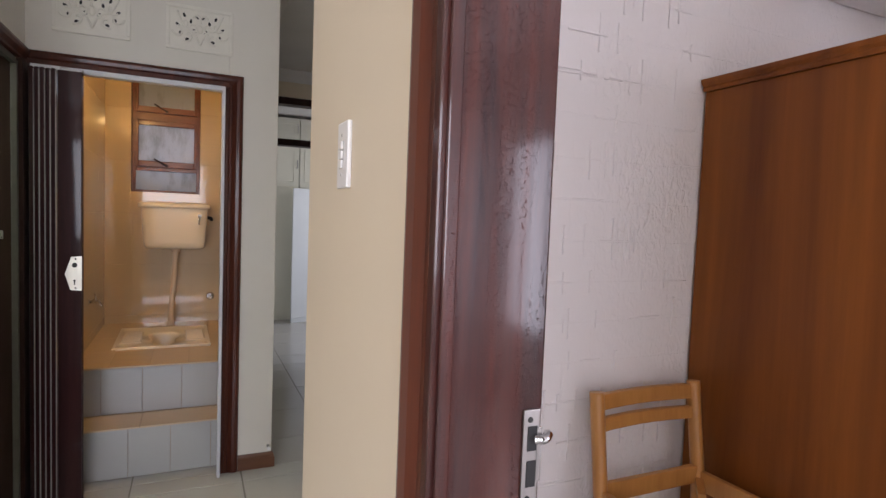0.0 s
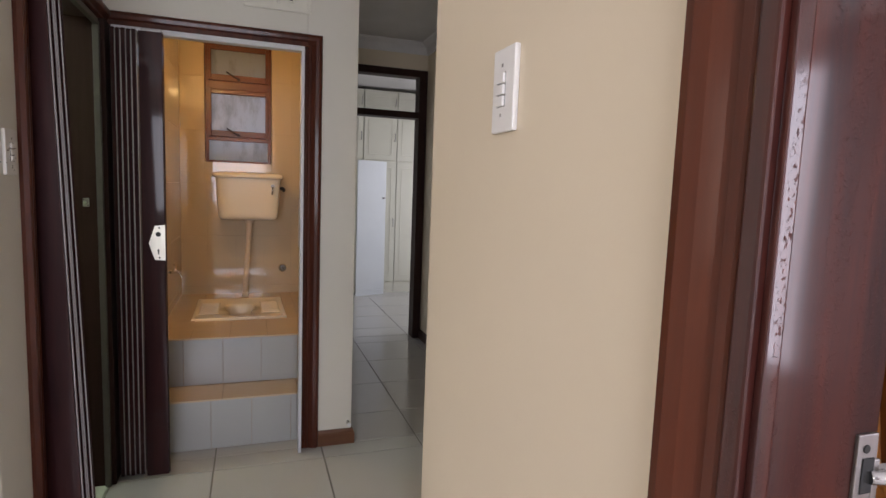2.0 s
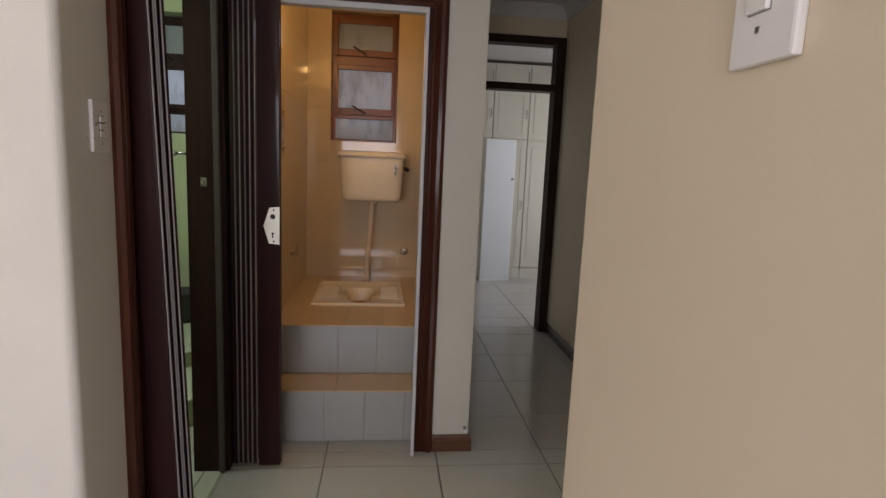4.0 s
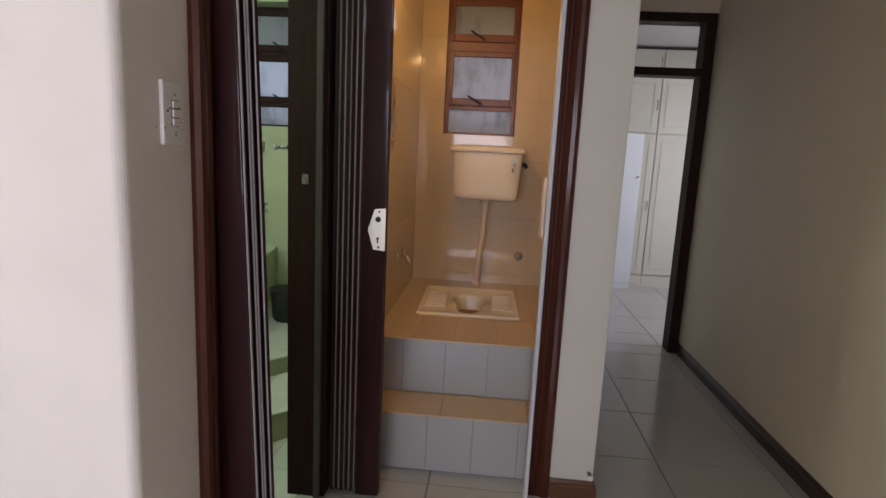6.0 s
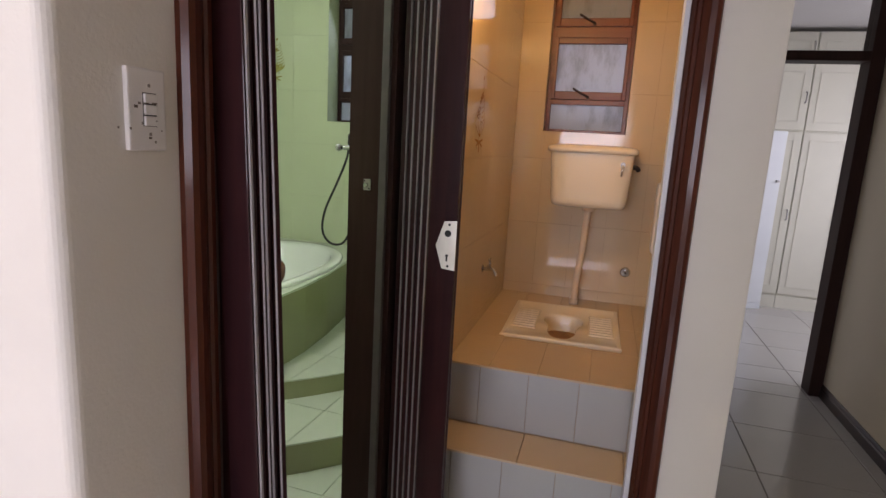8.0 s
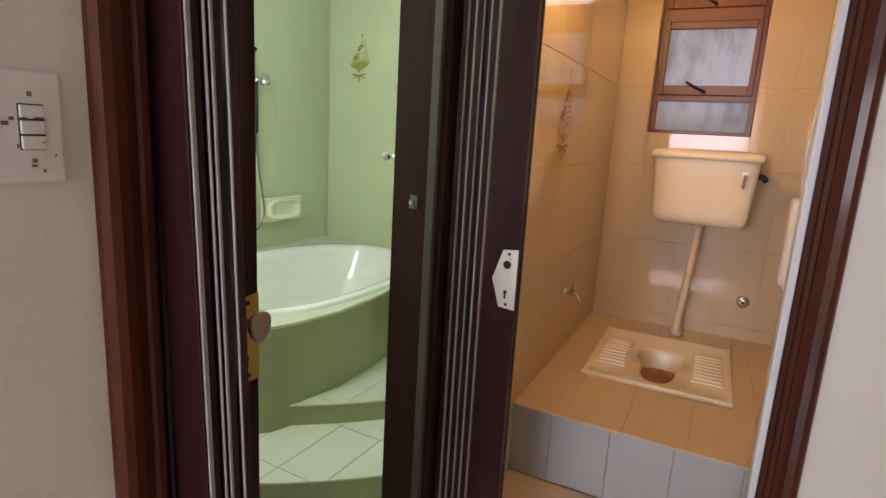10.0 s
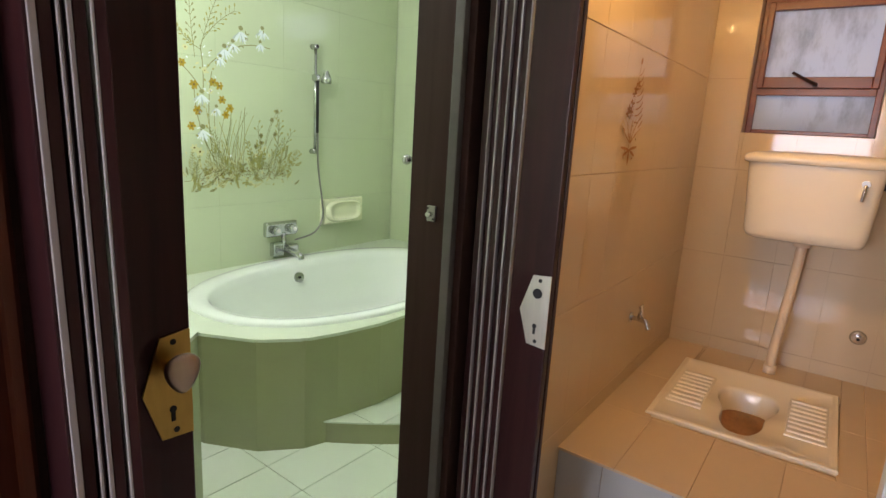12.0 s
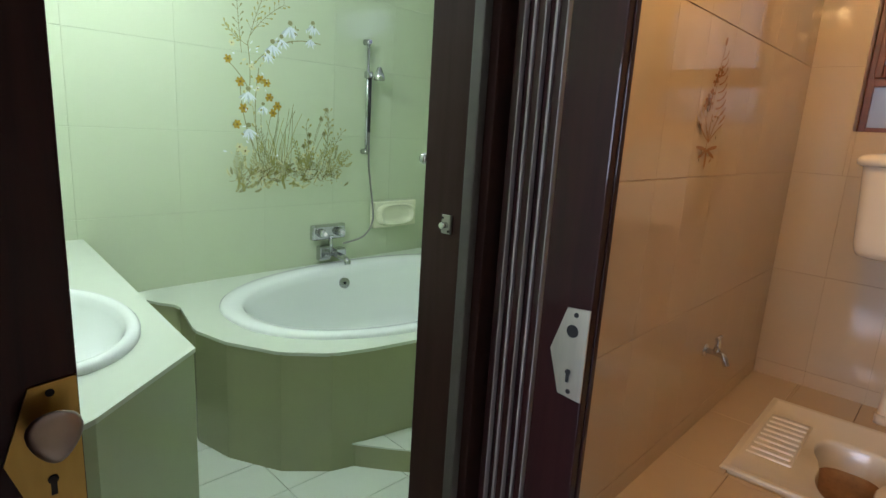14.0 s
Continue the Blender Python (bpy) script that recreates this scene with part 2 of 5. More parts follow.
M_ENAMEL = glazed("white_bath_enamel", (0.80, 0.84, 0.80), 0.01, 0.08, 0.0)
M_IVORY = glazed("ivory_ceramic", (0.80, 0.71, 0.55), 0.01, 0.2, 0.0)
M_SOAP = glazed("pale_lime_ceramic", (0.80, 0.81, 0.60), 0.01, 0.12, 0.0)
M_PIPE = plain("cream_plastic_pipe", (0.72, 0.58, 0.42), 0.35)
M_STAIN = painted("brown_stained_bowl", (0.30, 0.15, 0.06), 0.4, 0.4, 0.1, 20)
M_CHROME = metal("chrome", (0.62, 0.63, 0.64), 0.12, 0.02)
M_STEEL = metal("brushed_steel", (0.36, 0.345, 0.33), 0.4)
M_PLATE = metal("pale_plated_steel", (0.72, 0.68, 0.60), 0.4)
M_BRASS = metal("brass", (0.62, 0.40, 0.11), 0.3, 0.15)
M_KNOB = metal("worn_bronze_knob", (0.42, 0.33, 0.27), 0.35, 0.1)
M_ALU = painted("dull_grey_rail_paint", (0.085, 0.078, 0.07), 0.6, 0.15, 0.1, 20)
M_STRIP = plain("grey_vinyl_strip", (0.33, 0.305, 0.31), 0.45)
M_STRIP2 = plain("dull_grey_jamb_strip", (0.12, 0.105, 0.105), 0.5)
M_RAIL = plain("white_painted_rail", (0.62, 0.62, 0.64), 0.4)
M_FROST = frosted("frosted_glass")
M_GLASS = glass("clear_glass")
M_CRYSTAL = glass("cut_crystal")
M_CUP = painted("cream_cupboard_paint", (0.74, 0.73, 0.62), 0.45, 0.03, 0.05)
M_CUPW = painted("white_cupboard_paint", (0.74, 0.78, 0.80), 0.45, 0.03, 0.05)
M_BLACK = plain("black_rubber", (0.015, 0.015, 0.016), 0.45)
M_SHADE = emitter("glowing_lamp_glass", (1.0, 0.72, 0.34), 3.0)
M_TUBE = emitter("glowing_tube", (0.85, 1.0, 0.85), 8.0)

# ---- building blocks ----
def link(name, bm, material, parent=None):
    me = bpy.data.meshes.new(name)
    bmesh.ops.recalc_face_normals(bm, faces=bm.faces)
    bm.to_mesh(me)
    bm.free()
    for m in material if isinstance(material, (list, tuple)) else [material]:
        me.materials.append(m)
    ob = new(name, me)
    ob.parent = parent
    return ob


def part(name, bm, material, parent, label=""):
    ob = link(name, bm, material, parent)
    if label:
        ob["label"] = label
    return ob


def struct(name, bm, material, label, category):
    return tagged(link(name, bm, material), label, category, kind="structure")


def thing(name, label, category, group=""):
    return tagged(new(name), label, category, group)


def box(x0, x1, y0, y1, z0, z1, bevel=0.0, bm=None, seg=2):
    """One box, or one more in bm."""
    own = bmesh.new()
    bmesh.ops.create_cube(own, size=1.0, matrix=Matrix.LocRotScale(((x0 + x1) / 2, (y0 + y1) / 2, (z0 + z1) / 2), None, (abs(x1 - x0), abs(y1 - y0), abs(z1 - z0))))
    if bevel:
        bmesh.ops.bevel(own, geom=own.edges[:], offset=bevel, segments=seg, profile=0.6, affect="EDGES")
    return join(own, bm)


def join(own, bm):
    if bm is None:
        return own
    tmp = bpy.data.meshes.new("tmp")
    own.to_mesh(tmp)
    own.free()
    bm.from_mesh(tmp)
    bpy.data.meshes.remove(tmp)
    return bm


def prism(pts, z0, z1, bevel=0.0, bm=None, seg=2):
    """A polygon in plan, raised from z0 to z1."""
    own = bmesh.new()
    low = [own.verts.new((x, y, z0)) for x, y in pts]
    f = own.faces.new(low)
    up = bmesh.ops.extrude_face_region(own, geom=[f])["geom"]
    bmesh.ops.translate(own, verts=[v for v in up if isinstance(v, bmesh.types.BMVert)], vec=(0, 0, z1 - z0))
    bmesh.ops.recalc_face_normals(own, faces=own.faces)
    if bevel:
        top = [e for e in own.edges if all(abs(v.co.z - z1) < 1e-6 for v in e.verts)]
        bmesh.ops.bevel(own, geom=top, offset=bevel, segments=seg, affect="EDGES")
    return join(own, bm)


def rod(a, b, r, bm=None, n=14, r2=None, caps=True):
    own = bmesh.new()
    a, b = Vector(a), Vector(b)
    m = Matrix.Translation((a + b) / 2) @ (b - a).to_track_quat("Z", "Y").to_matrix().to_4x4()
    bmesh.ops.create_cone(own, cap_ends=caps, segments=n, radius1=r, radius2=r if r2 is None else r2, depth=(b - a).length, matrix=m)
    for f in own.faces:
        f.smooth = len(f.verts) == 4
    return join(own, bm)


def hose(points, r, bm=None, n=10, steps=8):
    """A round tube along a smooth line through the points."""
    P = [Vector(p) for p in points]
    line = []
    for i in range(len(P) - 1):
        p0, p1, p2, p3 = P[max(i - 1, 0)], P[i], P[i + 1], P[min(i + 2, len(P) - 1)]
        for k in range(steps):
            t = k / steps
            line.append(0.5 * (2 * p1 + (p2 - p0) * t + (2 * p0 - 5 * p1 + 4 * p2 - p3) * t * t + (3 * p1 - p0 - 3 * p2 + p3) * t ** 3))
    line.append(P[-1])
    own = bmesh.new()
    rings = []
    for i, p in enumerate(line):
        d = (line[min(i + 1, len(line) - 1)] - line[max(i - 1, 0)]).normalized()
        u = d.cross(Vector((0.31, 0.22, 0.92))).normalized()
        w = d.cross(u)
        rings.append([own.verts.new(p + r * (math.cos(a) * u + math.sin(a) * w)) for a in (2 * math.pi * k / n for k in range(n))])
    for A, B in zip(rings, rings[1:]):
        for k in range(n):
            own.faces.new((A[k], A[(k + 1) % n], B[(k + 1) % n], B[k])).smooth = True
    own.faces.new(rings[0])
    own.faces.new(rings[-1])
    return join(own, bm)


def ball(at, r, bm=None, squash=(1, 1, 1)):
    own = bmesh.new()
    bmesh.ops.create_uvsphere(own, u_segments=18, v_segments=10, radius=r, matrix=Matrix.LocRotScale(at, None, squash))
    for f in own.faces:
        f.smooth = True
    return join(own, bm)


def lathe(profile, at, n=28, bm=None, sx=1.0, sy=1.0, closed=False):
    """Rings (radius, height) turned about the upright axis through at."""
    own = bmesh.new()
    rings = []
    for r, z in profile:
        rings.append([own.verts.new((at[0] + sx * r * math.cos(2 * math.pi * k / n), at[1] + sy * r * math.sin(2 * math.pi * k / n), at[2] + z)) for k in range(n)])
    for A, B in zip(rings, rings[1:]):
        for k in range(n):
            own.faces.new((A[k], A[(k + 1) % n], B[(k + 1) % n], B[k])).smooth = True
    if closed:
        own.faces.new(rings[0])
        own.faces.new(rings[-1])
    return join(own, bm)


def moved(bm, m):
    bmesh.ops.transform(bm, matrix=m, verts=bm.verts)
    return bm


def moulding(profile, path, bm=None):
    """A trim of that profile (out from the wall, along the face) swept along straight mitred runs: path of (place, across, out)."""
    own = bmesh.new()
    rings = [[own.verts.new(Vector(p) + Vector(ac) * v + Vector(out) * u) for u, v in profile] for p, ac, out in path]
    n = len(profile)
    for A, B in zip(rings, rings[1:]):
        for k in range(n):
            own.faces.new((A[k], A[(k + 1) % n], B[(k + 1) % n], B[k]))
    own.faces.new(rings[0])
    own.faces.new(rings[-1])
    bmesh.ops.recalc_face_normals(own, faces=own.faces)
    return join(own, bm)


TRIM = [(0, 0), (0.010, 0), (0.016, 0.006), (0.016, 0.016), (0.011, 0.020), (0.014, 0.026), (0.022, 0.040), (0.025, 0.056), (0.022, 0.068), (0.010, 0.073), (0, 0.073)]

# ---- structure ----
CEIL = 2.66
bx = box(-2.72, 4.32, -2.62, 8.8, -0.12, -0.003)
floor = struct("floor", bx, M_GROUT, "pale grey glazed tile floor with dark grout lines", "floor")

# wall between living room, lobby and bathroom, with a rounded end
corner = [(0.335 - 0.022 + 0.022 * math.sin(a), 2.482 + 0.022 - 0.022 * math.cos(a)) for a in (math.pi / 2 * k / 6 for k in range(7))]
bm = prism([(-2.6, 2.482), *corner, (0.335, 2.775), (0.215, 2.775), (0.215, 2.60), (-2.6, 2.60)], 0, CEIL)
box(0.215, 0.335, 2.775, 3.62, 2.06, CEIL, 0, bm)
box(0.215, 0.335, 3.62, 3.76, 0, CEIL, 0, bm)
struct("wall_bathroom", bm, M_LWALL, "off-white painted wall with a rounded corner, scuffed", "wall")

bm = box(0.215, 0.365, 3.76, 3.88, 0, CEIL)
box(0.365, 1.205, 3.76, 3.88, 2.06, CEIL, 0, bm)
box(1.205, 1.457, 3.76, 3.88, 0, CEIL, 0.004, bm)
box(1.337, 1.457, 3.88, 5.75, 0, CEIL, 0, bm)
struct("wall_toilet", bm, M_PIER, "cream painted wall round the toilet doorway", "wall")

bm = box(0.215, 0.449, 3.88, 5.72, 0, CEIL)
struct("wall_partition", bm, M_BGROUT, "partition wall between bathroom and toilet", "wall")
bm = box(0.449, 0.62, 5.3422, 5.72, 0, CEIL)
box(1.09, 1.337, 5.3422, 5.72, 0, CEIL, 0, bm)
box(0.62, 1.09, 5.3422, 5.72, 0, 1.53, 0, bm)
box(0.62, 1.09, 5.3422, 5.72, 2.42, CEIL, 0, bm)
struct("wall_toilet_back", bm, M_WCGROUT, "peach back wall of the toilet with a deep window opening", "wall")
bm = box(-1.83, -0.998, 5.7222, 5.98, 0, CEIL)
box(-0.30, 0.215, 5.7222, 5.98, 0, CEIL, 0, bm)
box(-0.998, -0.30, 5.7222, 5.98, 0, 1.54, 0, bm)
box(-0.998, -0.30, 5.7222, 5.98, 2.42, CEIL, 0, bm)
wall_bath_north = struct("wall_bath_north", bm, M_BGROUT, "pale green tiled wall with a high window", "wall")
wall_bath_west = struct("wall_bath_west", box(-1.83, -1.7122, 2.60, 5.726, 0, CEIL), M_BGROUT, "pale green tiled wall with a flower picture", "wall")

# right-hand wall with the side-room doorway
bm = box(1.295, 1.423, 1.165, 1.967, 0, CEIL, 0.006)
box(1.295, 1.423, 0.36, 1.165, 2.06, CEIL, 0, bm)
box(1.295, 1.423, -2.62, 0.36, 0, CEIL, 0, bm)
struct("wall_side_room", bm, M_CREAM, "smooth cream painted wall", "wall")
struct("wall_textured", box(1.423, 3.52, 1.87, 1.967, 0, CEIL), M_TEX, "white wall with a pressed block texture", "wall")
struct("wall_corridor", box(2.438, 2.54, 1.967, 5.87, 0, CEIL), M_CORR, "plain cream corridor wall", "wall")
bm = box(1.457, 2.438, 5.75, 5.87, 2.43, CEIL)
struct("wall_bedroom_door", bm, M_CREAM, "cream wall over the bedroom door", "wall")
# unseen wall; its opening is only there for the added warm fill
bm = box(-2.72, -2.6, -2.62, -1.4, 0, CEIL)
box(-2.72, -2.6, 0.2, 2.6, 0, CEIL, 0, bm)
box(-2.72, -2.6, -1.4, 0.2, 0, 0.9, 0, bm)
box(-2.72, -2.6, -1.4, 0.2, 2.3, CEIL, 0, bm)
struct("wall_living_west", bm, M_LWALL, "off-white painted wall", "wall")


def south(x0, x1, w0, w1, name):
    b = box(x0, w0, -2.62, -2.5, 0, CEIL)
    box(w1, x1, -2.62, -2.5, 0, CEIL, 0, b)
    box(w0, w1, -2.62, -2.5, 0, 0.9, 0, b)
    box(w0, w1, -2.62, -2.5, 2.3, CEIL, 0, b)
    struct(name, b, M_LWALL, "off-white painted wall with a window opening", "wall")


south(-2.6, 1.295, -1.0, 1.25, "wall_living_south")
struct("wall_side_room_south", box(1.423, 3.52, -2.62, -2.5, 0, CEIL), M_TEX, "white textured wall", "wall")
bm = box(3.4, 3.52, -2.5, -2.3, 0, CEIL)
box(3.4, 3.52, 0.2, 1.87, 0, CEIL, 0, bm)
box(3.4, 3.52, -2.3, 0.2, 0, 0.55, 0, bm)
box(3.4, 3.52, -2.3, 0.2, 2.05, CEIL, 0, bm)
struct("wall_side_room_east", bm, M_TEX, "white textured wall with a window opening", "wall")
bm = box(4.2, 4.32, 5.87, 6.2, 0, CEIL)
box(4.2, 4.32, 7.8, 8.68, 0, CEIL, 0, bm)
box(4.2, 4.32, 6.2, 7.8, 0, 0.9, 0, bm)
box(4.2, 4.32, 6.2, 7.8, 2.3, CEIL, 0, bm)
struct("wall_bedroom_east", bm, M_LWALL, "off-white painted wall with a window opening", "wall")
struct("wall_bedroom_north", box(1.3, 4.32, 8.68, 8.8, 0, CEIL), M_LWALL, "off-white painted wall", "wall")
struct("wall_bedroom_west", box(1.337, 1.457, 5.75, 8.68, 0, CEIL), M_LWALL, "off-white painted wall", "wall")
struct("wall_bedroom_south", box(2.42, 4.2, 5.87, 5.97, 0, CEIL), M_LWALL, "off-white painted wall", "wall")
struct("ceiling", box(-2.72, 4.32, -2.62, 8.8, CEIL, CEIL + 0.1), M_CEIL, "plain white ceiling", "ceiling")

# cove cornices
COVE = [(0, 0), (0, -0.095), (0.012, -0.095), (0.020, -0.070), (0.040, -0.038), (0.070, -0.018), (0.080, -0.008), (0.080, 0)]


def cornice(a, b, out, name="cornice"):
    m = moulding(COVE, [(a, (0, 0, 1), out), (b, (0, 0, 1), out)])
    struct(name, m, M_CEIL, "white plaster cove cornice", "cornice")


cornice((0.335, 3.76, CEIL), (1.457, 3.76, CEIL), (0, -1, 0))
cornice((1.457, 3.76, CEIL), (1.457, 5.75, CEIL), (1, 0, 0))
cornice((2.438, 1.967, CEIL), (2.438, 5.75, CEIL), (-1, 0, 0))
cornice((1.457, 5.75, CEIL), (2.438, 5.75, CEIL), (0, -1, 0))
cornice((0.335, 2.48, CEIL), (0.335, 3.76, CEIL), (1, 0, 0))

# skirtings
SK = [(0, 0), (0.016, 0), (0.016, 0.055), (0.011, 0.062), (0.011, 0.070), (0.005, 0.083), (0, 0.083)]
bm = moulding(SK, [((1.279, 3.76, 0), (0, 0, 1), (0, -1, 0)), ((1.457, 3.76, 0), (0, 0, 1), (1, -1, 0)), ((1.457, 5.75, 0), (0, 0, 1), (1, 0, 0))])
struct("baseboard_pier", bm, M_SKIRT2, "brown varnished moulded wooden baseboard", "baseboard")
bm = moulding(SK, [((2.438, 5.75, 0), (0, 0, 1), (-1, 0, 0)), ((2.438, 1.967, 0), (0, 0, 1), (-1, 0, 0))])
struct("baseboard_corridor", bm, M_SKIRT, "dark wooden baseboard along the corridor", "baseboard")

# ---- doorways ----
def architrave(name, runs, material):
    return struct(name, moulding(TRIM, runs), material, "glossy mahogany moulded door architrave", "trim")


# toilet: from the corner along the head and down the pier
architrave("trim_toilet_door", [((0.335, 3.76, 2.048), (0, 0, 1), (0, -1, 0)), ((1.205, 3.76, 2.048), (1, 0, 1), (0, -1, 0)), ((1.205, 3.76, 0), (1, 0, 0), (0, -1, 0))], M_MAHOG)
# bathroom: up beside the switch and along the head into the corner
architrave("trim_bathroom_door", [((0.335, 2.778, 0), (0, -1, 0), (1, 0, 0)), ((0.335, 2.778, 2.048), (0, -1, 1), (1, 0, 0)), ((0.335, 3.735, 2.048), (0, 0, 1), (1, 0, 0))], M_MAHOG)
# side room
architrave("trim_side_room_door", [((1.295, 1.168, 0), (0, 1, 0), (-1, 0, 0)), ((1.295, 1.168, 2.048), (0, 1, 1), (-1, 0, 0)), ((1.295, 0.352, 2.048), (0, -1, 1), (-1, 0, 0)), ((1.295, 0.352, 0), (0, -1, 0), (-1, 0, 0))], M_MAHOG)

# linings
bm = box(1.276, 1.424, 1.150, 1.168, 0, 2.06, 0.003)
box(1.284, 1.300, 1.143, 1.150, 0, 2.036, 0.002, bm)
box(1.276, 1.424, 0.352, 0.368, 0, 2.06, 0.003, bm)
box(1.276, 1.424, 0.368, 1.150, 2.036, 2.06, 0.003, bm)
lining = struct("door_lining_side_room", bm, M_DOOR, "glossy mahogany door lining with blistered varnish", "door frame")
bm = box(0.345, 1.205, 3.72, 3.755, 2.052, 2.075)
box(1.188, 1.207, 3.745, 3.885, 0, 2.06, 0.002, bm)
box(0.363, 0.372, 3.765, 3.885, 0, 2.06, 0.002, bm)
struct("door_lining_toilet", bm, M_MAHOG, "mahogany door lining", "door frame")
bm = box(0.213, 0.322, 3.59, 3.622, 0, 2.05, 0.002)
box(0.213, 0.337, 2.773, 2.79, 0, 2.05, 0.002, bm)
box(0.213, 0.337, 2.79, 3.59, 2.04, 2.062, 0.002, bm)
bath_lining = struct("door_lining_bathroom", bm, M_DARK, "dark stained door lining with a small bolt keep", "door frame")

struct("door_strip_bathroom", box(0.300, 0.339, 2.7905, 2.7945, 0, 2.03, 0.001), M_STRIP2, "dull grey strip on the bathroom door jamb", "door rail")
struct("trim_corner", box(0.337, 0.362, 3.60, 3.745, 0, 2.046, 0.003), M_DARK, "dark stained corner trim", "trim")

# rails of the folding doors
bm = box(1.172, 1.188, 3.70, 3.758, 0, 2.03, 0.003)
box(0.366, 1.188, 3.698, 3.75, 2.026, 2.050, 0.003, bm)
box(0.364, 0.374, 3.698, 3.752, 0, 2.03, 0.002, bm)
struct("door_rail_toilet", bm, M_RAIL, "white painted folding door rail and jamb strip", "door rail")
bm = box(0.322, 0.346, 3.578, 3.598, 0, 2.03, 0.003)
box(0.324, 0.346, 2.79, 3.578, 2.016, 2.038, 0.003, bm)
struct("door_rail_bathroom", bm, M_ALU, "grey aluminium folding door rail and jamb strip", "door rail")


def lock_plate(parent, at, across, out, w, h, material, label, knob):
    """A six-sided lock plate: straight on the door's edge, pointed on the other side."""
    ac, ou = Vector(across), Vector(out)
    pts = [(0, -h / 2), (0, h / 2), (-w * 0.62, h / 2 - 0.004), (-w * 0.70, h / 2 - 0.02), (-w, -0.002), (-w * 0.66, -h / 2 + 0.004)]
    own = bmesh.new()
    o = Vector(at)
    vs = [own.verts.new(o + ac * a + Vector((0, 0, b))) for a, b in pts]
    f = own.faces.new(vs)
    up = bmesh.ops.extrude_face_region(own, geom=[f])["geom"]
    bmesh.ops.translate(own, verts=[v for v in up if isinstance(v, bmesh.types.BMVert)], vec=ou * 0.003)
    plate = part("lock_plate", own, material, parent, label)
    c = o + ac * (-w * 0.42) + ou * 0.0032

    def disc(p, r, name, mm, d=0.0015):
        part(name, rod(p, p + ou * d, r, n=16), mm, plate)

    disc(o + ac * (-w * 0.36) + Vector((0, 0, h / 2 - 0.013)) + ou * 0.0025, 0.0042, "screw", M_GAP)
    disc(o + ac * (-w * 0.36) + Vector((0, 0, -h / 2 + 0.013)) + ou * 0.0025, 0.0042, "screw", M_GAP)
    k = c + Vector((0, 0, -h * 0.24))
    hole = rod(k + Vector((0, 0, 0.005)), k + Vector((0, 0, 0.005)) + ou * 0.0012, 0.005, n=14)
    q = k - Vector((0, 0, 0.004)) + ou * 0.0006
    own2 = box(-0.0028, 0.0028, -0.0007, 0.0007, -0.009, 0.006)
    ang = math.atan2(ou.y, ou.x) + math.pi / 2
    moved(own2, Matrix.Translation(q) @ Matrix.Rotation(ang, 4, "Z"))
    join(own2, hole)
    part("keyhole", hole, M_GAP, plate)
    if not knob:
        disc(c + Vector((0, 0, h * 0.24)) - ou * 0.001, 0.011, "spindle_hole", M_GAP)
    return plate, c


def leaf_stack(parent, place, step, inward, n, depth, z0, z1):
    """Folded leaves side by side, their hinge strips showing at the front edge."""
    st, inn, p0 = Vector(step), Vector(inward), Vector(place)
    pitch = st.length
    ang = math.atan2(inn.y, inn.x) - math.pi / 2
    for i in range(n):
        c = p0 + st * (i + 0.5)
        own = box(-pitch * 0.40, pitch * 0.40, 0.003 + 0.006 * (i % 2), depth, z0, z1, 0.0015, None, 1)
        part("panel", moved(own, Matrix.Translation(c) @ Matrix.Rotation(ang, 4, "Z")), M_FOLD, parent)
        e = p0 + st * (i + 1)
        hw = 0.0013 + 0.0009 * (i % 2)
        own = box(-hw, hw, -0.002, 0.01, z0 + 0.01, z1 - 0.01, 0.001, None, 2)
        part("hinge_strip", moved(own, Matrix.Translation(e) @ Matrix.Rotation(ang, 4, "Z")), M_STRIP, parent, "grey vinyl hinge strip" if i == 0 else "")


# toilet folding door, pushed open to the corner
fd = thing("folding_door", "dark mahogany folding door pushed open beside the toilet doorway", "folding door", "folding doors")
leaf_stack(fd, (0.374, 3.622, 0), (0.0205, 0, 0), (0, 1, 0), 5, 0.155, 0.02, 2.024)
lead = part("lead_panel", box(0.484, 0.577, 3.620, 3.640, 0.012, 2.02, 0.003), M_FOLD, fd)
part("edge_strip", box(0.566, 0.579, 3.642, 3.655, 0.012, 2.02, 0.002), M_FOLD, fd)
lock_plate(lead, (0.577, 3.6195, 1.105), (1, 0, 0), (0, -1, 0), 0.066, 0.160, M_PLATE, "white steel lock plate with no handle", False)
part("hanger", box(0.49, 0.575, 3.64, 3.68, 2.02, 2.035, 0.003), M_STEEL, fd)

# bathroom folding door: hangs crooked, its foot swung out into the lobby
def leaning(bm):
    for v in bm.verts:
        v.co.x += 0.030 * (1.25 - v.co.z)
    return bm


fd = thing("folding_door", "dark mahogany folding door with brass lock plate, hanging crooked, pushed open", "folding door", "folding doors")
part("panel", leaning(box(0.345, 0.410, 2.786, 2.797, 0.02, 2.0, 0.002)), M_FOLD, fd)
for x, y, w in ((0.414, 2.7925, 0.0036), (0.4195, 2.8125, 0.0015), (0.422, 2.821, 0.0024), (0.4285, 2.839, 0.0015)):
    own = box(x - 0.003, x + 0.001, y - w, y + w, 0.03, 1.99, 0.0012)
    part("hinge_strip", leaning(own), M_STRIP, fd, "grey vinyl hinge strip")
for x, y0, y1 in ((0.412, 2.797, 2.8105), (0.416, 2.8145, 2.8182), (0.421, 2.824, 2.837)):
    part("panel", leaning(box(x - 0.10, x, y0, y1, 0.02, 2.0, 0.0015, None, 1)), M_FOLD, fd)
